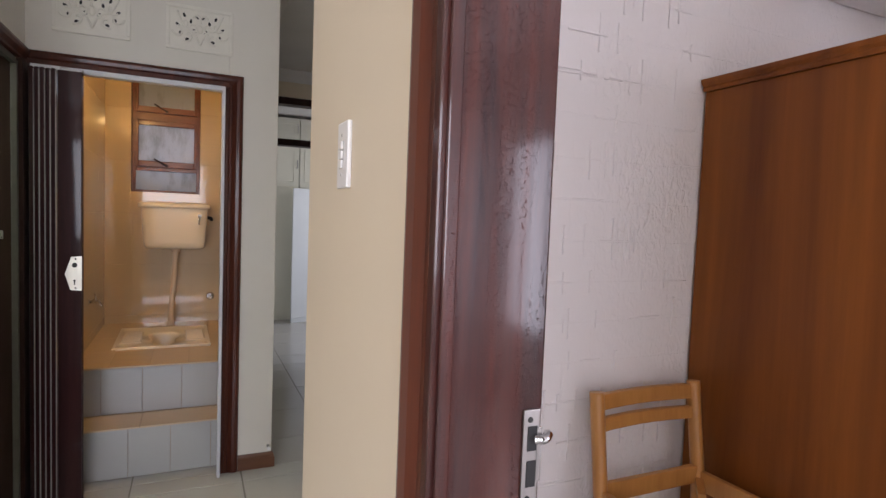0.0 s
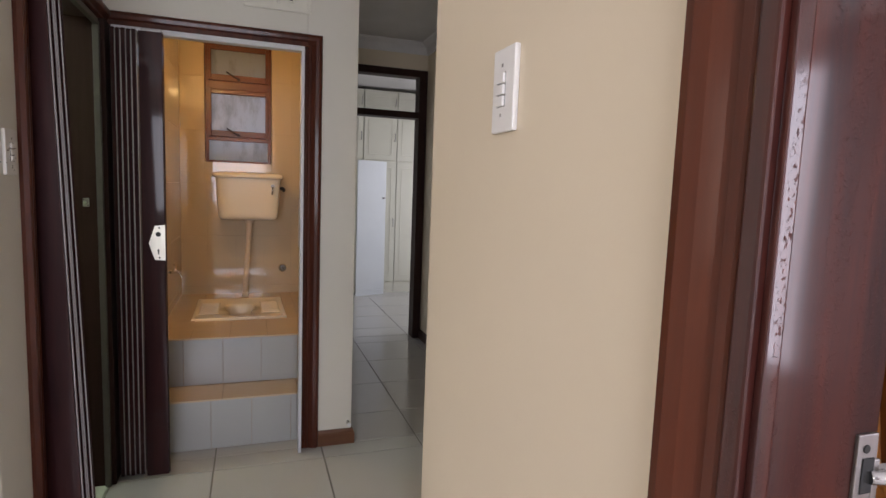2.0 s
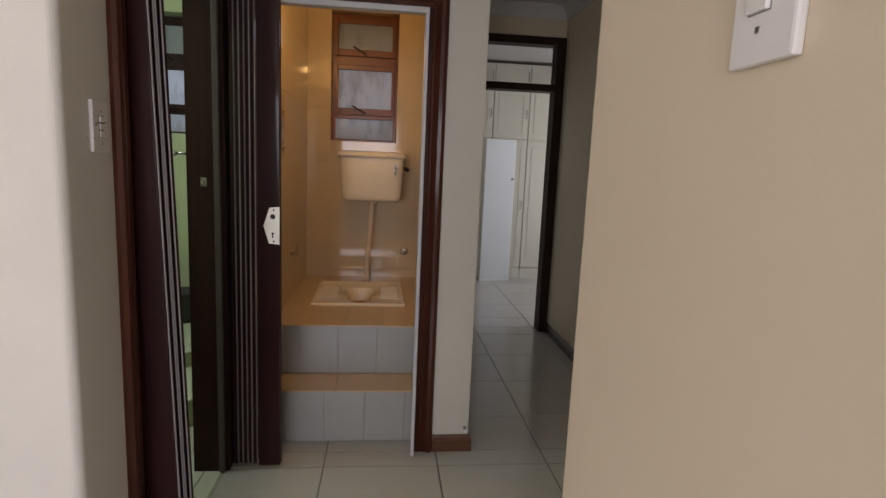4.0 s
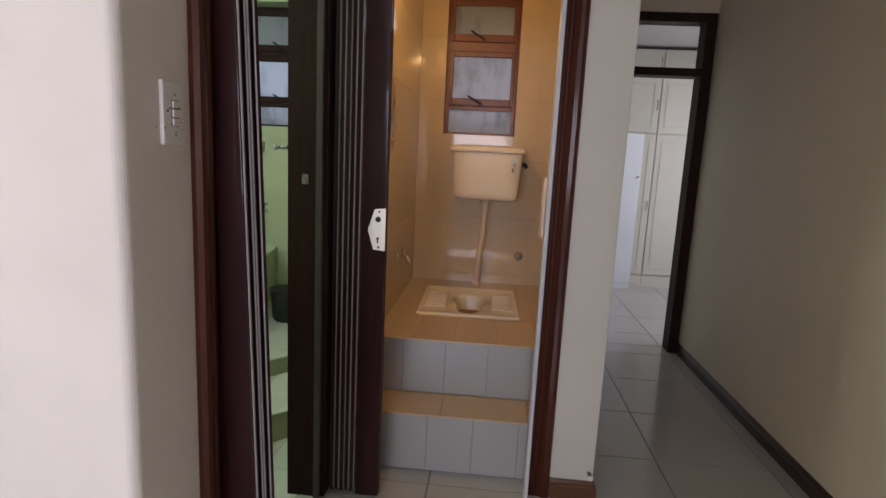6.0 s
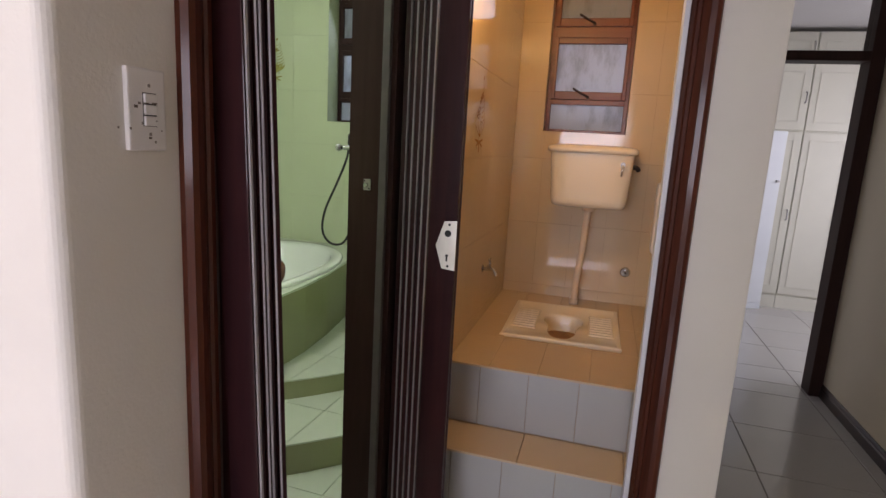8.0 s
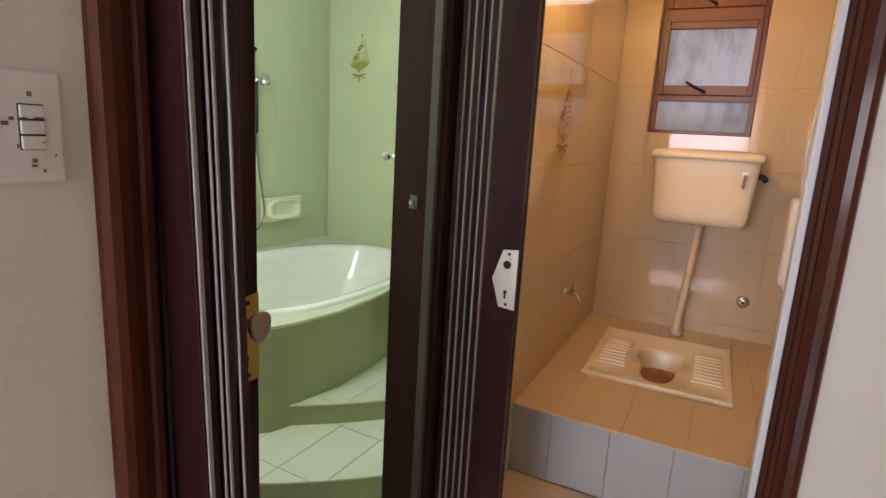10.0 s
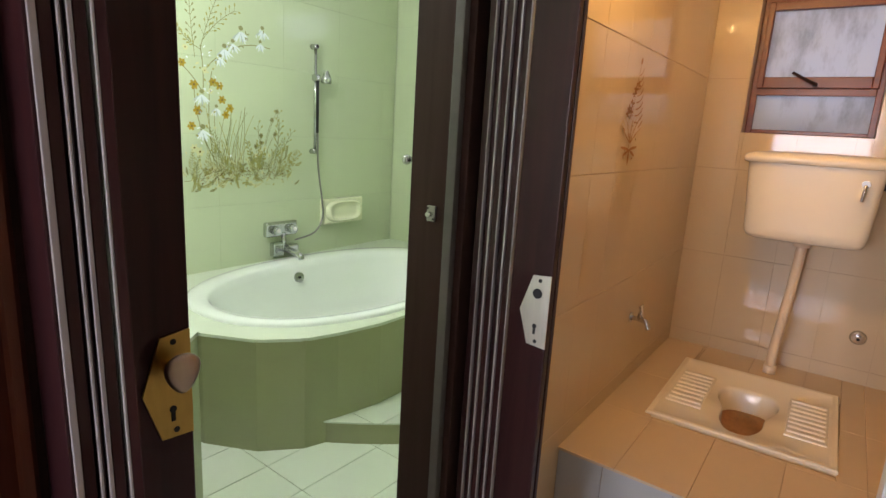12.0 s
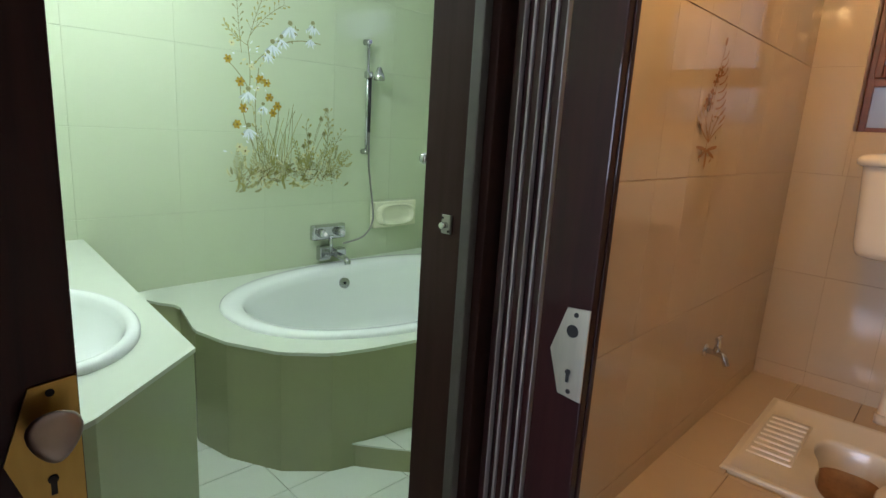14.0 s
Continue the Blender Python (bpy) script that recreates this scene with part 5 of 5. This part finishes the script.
        blot(("white", "pale", "leaf")[k % 3], u_, v_, rng.uniform(0.006, 0.013), rng.uniform(0.003, 0.006), rng.uniform(0, 3), 6, k % 4)
    for k in range(22):
        q = rng.random()
        blot(("white", "stem")[k % 2], 0.20 + 0.30 * q + rng.gauss(0, 0.02), 0.66 + 0.16 * math.sin(1.9 * q) + rng.gauss(0, 0.02), 0.010, 0.004, rng.uniform(0, 3), 6, k % 4)
    # twiggy seed heads in the right-hand group
    for x0, y0, L, a in ((0.48, 0.08, 0.26, 1.75), (0.53, 0.08, 0.32, 1.45), (0.58, 0.07, 0.24, 1.2), (0.63, 0.05, 0.16, 0.9), (0.42, 0.08, 0.18, 1.9)):
        spray(x0, y0, L, a, 6, "leaf")
    spray(0.10, 0.70, 0.30, 1.2, 8, "leaf")
    spray(0.07, 0.66, 0.26, 1.65, 8, "stem")
    spray(0.11, 0.74, 0.26, 0.75, 8, "leaf")
    spray(0.10, 0.70, 0.14, 2.5, 6, "leaf")
    # right-hand group
    for x, y in ((0.42, 0.22), (0.455, 0.28), (0.455, 0.24), (0.53, 0.37), (0.55, 0.29), (0.565, 0.42)):
        ribbon("stem", curve_pts((0.46, 0.09), (x, y), 0.1, 7), 0.0026)
        daisy(x, y, 0.017, "stem")
    for k in range(4):
        daisy(0.42 + 0.03 * k, 0.17 + 0.02 * (k % 3), 0.014, "pale")
    spray(0.50, 0.10, 0.30, 1.3, 6, "leaf")
    spray(0.44, 0.08, 0.15, 1.6, 6, "leaf")


picture("painted white and gold flowers on pale green tiles", (-1.7085, 4.125, 1.09), (0, 1, 0), (0, 0, 1), big_flowers)


def sprig(main, mid):
    """A bud on a stalk, a comb of curved leaflets on one side, a lily at the foot."""
    def build(blot, ribbon):
        rng = random.Random(5)
        blot(main, 0.075, 0.325, 0.005, 0.012, -0.2, 8, 1)
        ribbon(main, curve_pts((0.06, 0.03), (0.075, 0.31), 0.06), 0.002)
        for k in range(9):
            y = 0.12 + 0.02 * k
            L = 0.05 * (1 - k / 14)
            ribbon(main, curve_pts((0.072, y), (0.072 + L, y + 0.028), -0.3, 6), 0.005 - 0.0003 * k, 1)
        for x, y in ((0.035, 0.18), (0.05, 0.195), (0.03, 0.165), (0.06, 0.24), (0.072, 0.255), (0.055, 0.225), (0.045, 0.17)):
            for k in range(4):
                a = k * 1.57 + rng.uniform(-0.4, 0.4)
                blot(main, x + 0.007 * math.cos(a), y + 0.007 * math.sin(a), 0.007, 0.004, a, 6, 1)
            blot("brown", x, y, 0.003, 0.003, 0, 6, 2)
        for k in range(9):
            a = 1.57 + (k - 4) * 0.22
            blot(mid, 0.06 + 0.045 * math.cos(a), 0.085 + 0.045 * math.sin(a), 0.036, 0.0065, a, 8, k % 3)
        for k in range(5):
            a = 1.57 + (k - 2) * 0.4
            ribbon(main, curve_pts((0.06, 0.075), (0.06 + 0.075 * math.cos(a), 0.075 + 0.07 * math.sin(a)), 0.1, 6), 0.003, 4)
        for a, L in ((3.0, 0.05), (0.2, 0.05), (3.7, 0.04), (-0.5, 0.045), (-1.57, 0.05)):
            blot(main, 0.06 + 0.5 * L * math.cos(a), 0.055 + 0.5 * L * math.sin(a), L * 0.5, 0.005, a, 8, 1)
        for k in range(14):
            blot(("brown", main)[k % 2], 0.06 + rng.uniform(-0.045, 0.045), rng.uniform(0.02, 0.16), rng.uniform(0.004, 0.008), 0.0025, rng.uniform(0.8, 2.4), 6, 5)
    return build


M_P_GOLD = plain("painted_ochre_brown", (0.36, 0.17, 0.05), 0.15)
M_P_PALE = plain("painted_chalky_petal", (0.60, 0.50, 0.42), 0.15)
picture("small painted brown flower sprig on peach tiles", (0.4575, 4.27, 1.385), (0, 1.6, 0), (0, 0, 1), sprig("gold", "pale"))
M_P_GOLD = plain("painted_olive_brown", (0.27, 0.23, 0.05), 0.15)
M_P_PALE = plain("painted_olive_petal", (0.42, 0.40, 0.12), 0.15)
picture("small painted olive brown flower sprig on pale green tiles", (-1.520, 5.7175, 1.785), (1.4, 0, 0), (0, 0, 1), sprig("gold", "pale"))

# ---- corridor end and bedroom ----
bm = box(1.460, 1.53, 5.735, 5.875, 0, 2.43, 0.004)
box(2.362, 2.434, 5.735, 5.875, 0, 2.43, 0.004, bm)
box(1.53, 2.362, 5.735, 5.875, 2.37, 2.43, 0.004, bm)
box(1.53, 2.362, 5.735, 5.875, 2.01, 2.065, 0.004, bm)
df = struct("door_frame_bedroom", bm, M_DARK, "dark stained door frame with a glazed transom", "door frame")
tg = part("transom_pane", box(1.53, 2.362, 5.80, 5.804, 2.065, 2.37), M_GLASS, df)
tg.visible_shadow = False
d1 = tagged(new("door_1"), "white painted bedroom door standing wide open", "door", kind="structure")
part("leaf", box(1.535, 1.575, 5.88, 6.66, 0.01, 2.0, 0.003), M_CUPW, d1)
part("handle", rod((1.575, 6.58, 1.0), (1.62, 6.58, 1.0), 0.012), M_STEEL, d1)


def cupboard_unit(x0, x1, y, with_lower=True):
    """One built-in wardrobe bay: plinth, tall panelled door, cupboard above."""
    t = thing("wardrobe_unit", "cream painted built-in wardrobe with panelled doors", "wardrobe", "wardrobe units")
    part("carcass", box(x0, x1, y + 0.02, y + 0.58, 0.0, 2.62), M_CUP, t)
    part("plinth", box(x0, x1, y + 0.01, y + 0.03, 0.0, 0.13), M_CUP, t)

    def leaf(a, b, z0, z1, hx):
        dd = part("door", box(a + 0.003, b - 0.003, y - 0.002, y + 0.018, z0, z1, 0.003), M_CUP, t)
        for c0, c1, e0, e1 in ((a + 0.06, b - 0.06, z0 + 0.07, z0 + 0.082), (a + 0.06, b - 0.06, z1 - 0.082, z1 - 0.07)):
            part("bead", box(c0, c1, y - 0.008, y - 0.002, e0, e1, 0.003), M_CUP, dd)
        for c0 in (a + 0.06, b - 0.072):
            part("bead", box(c0, c0 + 0.012, y - 0.008, y - 0.002, z0 + 0.083, z1 - 0.083, 0.003), M_CUP, dd)
        hz = min(z0 + 1.0, (z0 + z1) / 2)
        part("handle", hose([(hx, y - 0.002, hz - 0.05), (hx, y - 0.03, hz - 0.035), (hx, y - 0.03, hz + 0.035), (hx, y - 0.002, hz + 0.05)], 0.006), M_STEEL, dd)

    if with_lower:
        leaf(x0, x1, 0.15, 1.715, x1 - 0.03)
    leaf(x0, x1, 1.735, 2.33, x1 - 0.03)
    leaf(x0, x1, 2.35, 2.61, x1 - 0.03)


for x0, x1, low in ((1.47, 1.88, True), (1.885, 2.30, False), (2.305, 2.74, True), (2.745, 3.17, True), (3.175, 3.60, True), (3.605, 4.03, True)):
    cupboard_unit(x0, x1, 8.02, low)
od = thing("open_closet", "white closet door swung open, lit by the window", "closet")
own = box(0, 0.41, -0.02, 0, 0.06, 1.715, 0.003)
pl = Matrix.Translation((2.19, 7.80, 0)) @ Matrix.Rotation(radians(18.5), 4, "Z")
leafo = part("leaf", moved(own, pl), M_CUPW, od)
part("handle", moved(rod((0.375, -0.02, 1.25), (0.375, -0.05, 1.25), 0.012), pl), M_STEEL, leafo)
part("foot_rail", moved(box(0, 0.41, -0.022, 0.002, 0.0, 0.058, 0.002), pl), M_CUPW, od)

ld = thing("crystal_pendant", "small crystal pendant lamp hanging in the corridor", "pendant lamp")
part("rod", rod((1.88, 2.66, CEIL), (1.88, 2.66, 2.22), 0.006), M_CHROME, ld)
part("canopy", rod((1.88, 2.66, CEIL), (1.88, 2.66, CEIL - 0.025), 0.05, n=20), M_CHROME, ld)
part("ring", lathe([(0.085, 0.0), (0.092, 0.012), (0.085, 0.024), (0.078, 0.012), (0.085, 0.0)], (1.88, 2.66, 2.20), 28), M_CHROME, ld)
drop = bpy.data.meshes.new("crystal")
own = ball((0, 0, 0), 0.011, None, (0.8, 0.8, 1.5))
for f in own.faces:
    f.smooth = False
own.to_mesh(drop)
own.free()
drop.materials.append(M_CRYSTAL)
for k in range(36):
    a, tier = 2.399 * k, k % 3
    r = (0.085, 0.062, 0.036)[tier]
    o = new("crystal", drop)
    o.parent = ld
    o.matrix_basis = Matrix.Translation((1.88 + r * math.cos(a), 2.66 + r * math.sin(a), (2.165, 2.11, 2.045)[tier] - 0.02 * (k % 2)))

# ---- side room ----
wr = thing("wardrobe", "reddish brown veneered wardrobe with moulded cornice", "wardrobe")
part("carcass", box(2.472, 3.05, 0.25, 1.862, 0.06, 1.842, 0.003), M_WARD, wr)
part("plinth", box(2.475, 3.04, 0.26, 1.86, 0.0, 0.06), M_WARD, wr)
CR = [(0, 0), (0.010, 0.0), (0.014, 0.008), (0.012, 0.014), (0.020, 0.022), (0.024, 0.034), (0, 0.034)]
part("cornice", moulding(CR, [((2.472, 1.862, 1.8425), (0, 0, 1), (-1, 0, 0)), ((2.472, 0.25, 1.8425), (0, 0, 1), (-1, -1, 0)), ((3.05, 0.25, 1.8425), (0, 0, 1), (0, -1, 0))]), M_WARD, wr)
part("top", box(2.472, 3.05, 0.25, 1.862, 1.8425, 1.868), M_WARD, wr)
for y in (0.79,):
    # thin black strip on the face, painted for the dark between the doors
    part("door_gap", box(2.4705, 2.473, y - 0.0015, y + 0.0015, 0.08, 1.83), M_GAP, wr)

rng = random.Random(9)
own = bmesh.new()
for k in range(170):
    x, z = rng.uniform(1.47, 2.46), rng.uniform(0.55, 2.5)
    z = round(z / 0.115) * 0.115 + rng.uniform(-0.006, 0.006)
    if k % 5 < 2:
        w, h = rng.uniform(0.05, 0.17), rng.uniform(0.003, 0.006)
    else:
        w, h = rng.uniform(0.004, 0.009), rng.uniform(0.05, 0.13)
    box(x - w / 2, x + w / 2, 1.8675 - rng.uniform(0.0, 0.0018), 1.871, z - h / 2, z + h / 2, 0.0012, own, 1)
tagged(part("pressed_relief", own, M_TEX, bpy.data.objects["wall_textured"]), kind="stuff")

ch = thing("dining_chair", "honey beech wooden chair with ladder back and no seat panel", "chair")
# corners of the seat, the back standing by the textured wall
BL, BR, FL, FR = (2.055, 1.765), (2.418, 1.765), (2.05, 1.37), (2.44, 1.37)
for (x, y) in (BL, BR):
    part("back_post", hose([(x, y + 0.005, 0.0), (x, y - 0.012, 0.30), (x, y - 0.015, 0.62), (x, y + 0.005, 0.80), (x, y + 0.028, 0.968)], 0.020, None, 10), M_CHAIR, ch)
for (x, y) in (FL, FR):
    part("front_leg", rod((x, y, 0), (x, y, 0.69), 0.017, r2=0.019), M_CHAIR, ch)
for z0, z1 in ((0.918, 0.961), (0.861, 0.897)):
    own = box(BL[0], BR[0], -0.010, 0.010, z0, z1, 0.005)
    bmesh.ops.subdivide_edges(own, edges=[e for e in own.edges if abs(e.verts[0].co.x - e.verts[1].co.x) > 0.1], cuts=6)
    for v in own.verts:
        q = (v.co.x - BL[0]) / (BR[0] - BL[0])
        v.co.y += 1.768 + 0.018 * math.sin(math.pi * q) + (v.co.z - 0.80) * 0.15
    part("back_slat", own, M_CHAIR, ch)
part("rear_rail", box(BL[0], BR[0], 1.745, 1.765, 0.675, 0.728, 0.004), M_CHAIR, ch)
part("front_rail", box(FL[0], FR[0], 1.36, 1.38, 0.635, 0.69, 0.004), M_CHAIR, ch)
for a, b in ((BL, FL), (BR, FR)):
    own = box(-0.010, 0.010, 0, math.hypot(a[0] - b[0], a[1] - b[1]), 0.655, 0.712, 0.004)
    ang = math.atan2(b[1] - a[1], b[0] - a[0]) - math.pi / 2
    part("side_rail", moved(own, Matrix.Translation((a[0], a[1], 0)) @ Matrix.Rotation(ang, 4, "Z")), M_CHAIR, ch)
for (x, y), s in ((BL, 1), (BR, -1)):
    own = box(-0.06, 0.06, -0.011, 0.011, 0.672, 0.694, 0.003)
    part("corner_block", moved(own, Matrix.Translation((x + s * 0.045, y - 0.06, 0)) @ Matrix.Rotation(s * radians(-45), 4, "Z")), M_CHAIR, ch)

cb = thing("wall_unit", "pale grey boxed unit high on the white wall", "wall unit")
part("case", box(2.72, 3.38, 1.60, 1.868, 2.22, 2.52, 0.02, None, 3), M_WHITE, cb)

# ---- laid tiles ----
fx = [-2.6 + 0.0] + [0.77 + 0.527 * k for k in range(-6, 7)] + [4.2]
fy = [-2.5] + [4.13 + 0.51 * k for k in range(-12, 9)] + [8.68]
rooms = [(-2.6, 1.295, -2.5, 2.48), (0.335, 1.295, 2.48, 3.76), (1.295, 2.438, 1.967, 3.76), (0.365, 1.205, 3.76, 3.866), (1.457, 2.438, 3.76, 5.87), (1.457, 4.2, 5.87, 8.68), (1.295, 1.423, 0.36, 1.165), (1.423, 3.4, -2.5, 1.87)]
tile_field(floor, (0, 0, -0.006), (1, 0, 0), (0, 1, 0), sorted(fx), sorted(fy), M_FLOOR, 0.006, 0.006, (), "tile", rooms)

tile_field(wc_steps, (0, 3.866, 0), (1, 0, 0), (0, 0, 1), steps_of(0.455, 1.337, 0.545, 0.2), [0, 0.260], M_RISER, 0.006, 0.0022)
tile_field(wc_steps, (0, 4.08, 0), (1, 0, 0), (0, 0, 1), steps_of(0.455, 1.337, 0.595, 0.2), [0.274, 0.528], M_RISER, 0.006, 0.0022)
tile_field(wc_steps, (0, 0, 0.263), (1, 0, 0), (0, 1, 0), steps_of(0.455, 1.337, 0.80, 0.385), [3.845, 4.074], M_WCFLOOR, 0.009, 0.003)
tile_field(wc_steps, (0, 0, 0.531), (1, 0, 0), (0, 1, 0), steps_of(0.455, 1.337, 0.63, 0.2), [4.062, 4.44, 4.82, 5.34], M_WCFLOOR, 0.009, 0.0007, [(0.62, 1.155, 4.46, 5.065)])
wl = struct("wall_lining_toilet", box(0.4492, 0.4543, 3.885, 5.345, 0.27, CEIL), M_WCGROUT, "peach glazed wall tiles in the toilet", "wall tiles")
tile_field(wl, (0.4543, 0, 0), (0, 1, 0), (0, 0, 1), steps_of(3.885, 5.34, 3.892 + 0.19, 0.19), [0.28, *COURSES, CEIL], M_WCTILE, 0.0022, 0.0016)
wb = struct("wall_lining_toilet_back", box(0.4550, 0.62, 5.3415, 5.3421, 0.5, CEIL), M_WCGROUT, "peach glazed wall tiles behind the cistern", "wall tiles")
tile_field(wb, (0, 5.3422, 0), (1, 0, 0), (0, 0, 1), steps_of(0.4565, 1.337, 0.635, 0.2), [0.535, *COURSES, CEIL], M_WCTILE, 0.0022, 0.0016, [(0.62, 1.09, 1.53, 2.42)])
# reveal of the toilet window
wv = struct("window_reveal_toilet", box(0.6202, 0.6212, 5.346, 5.424, 1.531, 2.419), M_WCTILE, "peach tiled window reveal", "window reveal")
wr2 = struct("wall_lining_toilet_side", box(1.3317, 1.3368, 3.885, 5.345, 0.27, CEIL), M_WCGROUT, "peach glazed wall tiles", "wall tiles")
tile_field(wr2, (1.3317, 0, 0), (0, -1, 0), (0, 0, 1), steps_of(-5.34, -3.885, -5.15, 0.19), [0.28, *COURSES, CEIL], M_WCTILE, 0.0022, 0.0016)

tile_field(wall_bath_west, (-1.7122, 0, 0), (0, 1, 0), (0, 0, 1), steps_of(2.61, 5.72, 3.02, 0.43), [0.2, *COURSES, CEIL], M_BTILE, 0.0022, 0.0012)
tile_field(wall_bath_north, (0, 5.7222, 0), (1, 0, 0), (0, 0, 1), steps_of(-1.70, 0.21, -1.28, 0.43), [0.2, *COURSES, CEIL], M_BTILE, 0.0022, 0.0012, [(-0.998, -0.30, 1.54, 2.42)])
struct("wall_lining_bath_south", box(-1.71, 0.215, 2.600, 2.604, 0, CEIL), M_BTILE, "pale green tiled wall", "wall tiles")
struct("wall_lining_bath_east", box(0.209, 0.2145, 3.63, 5.72, 0, CEIL), M_BTILE, "pale green tiled wall", "wall tiles")


def clip(poly, region):
    """The part of poly inside a convex region that runs anticlockwise."""
    for (ax, ay), (bx_, by) in zip(region, region[1:] + region[:1]):
        res = []
        for (px, py), (qx, qy) in zip(poly, poly[1:] + poly[:1]):
            s = (bx_ - ax) * (py - ay) - (by - ay) * (px - ax)
            e = (bx_ - ax) * (qy - ay) - (by - ay) * (qx - ax)
            if s >= 0:
                res.append((px, py))
            if (s >= 0) != (e >= 0):
                k = s / (s - e)
                res.append((px + k * (qx - px), py + k * (qy - py)))
        poly = res
        if len(poly) < 3:
            return []
    return poly


def laid(parent, region, z, size, turn, origin, t=0.007, gap=0.003, tall=1.0):
    c, s = math.cos(turn), math.sin(turn)
    for i in range(-14, 15):
        for j in range(-14, 15):
            h, k = size / 2 - gap / 2, size * tall / 2 - gap / 2
            sq_ = [(origin[0] + c * (i * size + a) - s * (j * size * tall + b), origin[1] + s * (i * size + a) + c * (j * size * tall + b)) for a, b in ((-h, -k), (h, -k), (h, k), (-h, k))]
            p = clip(sq_, region)
            ok = []
            for q in p:
                if not ok or math.hypot(q[0] - ok[-1][0], q[1] - ok[-1][1]) > 1e-4:
                    ok.append(q)
            if len(ok) > 2 and math.hypot(ok[0][0] - ok[-1][0], ok[0][1] - ok[-1][1]) < 1e-4:
                ok.pop()
            if len(ok) > 2 and abs(sum(a[0] * b[1] - a[1] * b[0] for a, b in zip(ok, ok[1:] + ok[:1]))) > 2e-4:
                part("tile", prism(ok, z, z + t), M_BFLOOR, parent)


laid(tread1, arc(R1 + 0.006), 0.143, 0.215, radians(-2), (-0.2675, 3.9625), 0.007, 0.004, 1.79)
laid(tread2, arc(R2 + 0.006), 0.243, 0.215, radians(-2), (-0.2675, 3.9625), 0.007, 0.004, 1.79)
laid(bath_floor, [(-1.7, 2.61), (0.33, 2.61), (0.33, 5.7), (-1.7, 5.7)], -0.001, 0.215, radians(-2), (-0.2675, 3.9625), 0.007, 0.004, 1.79)
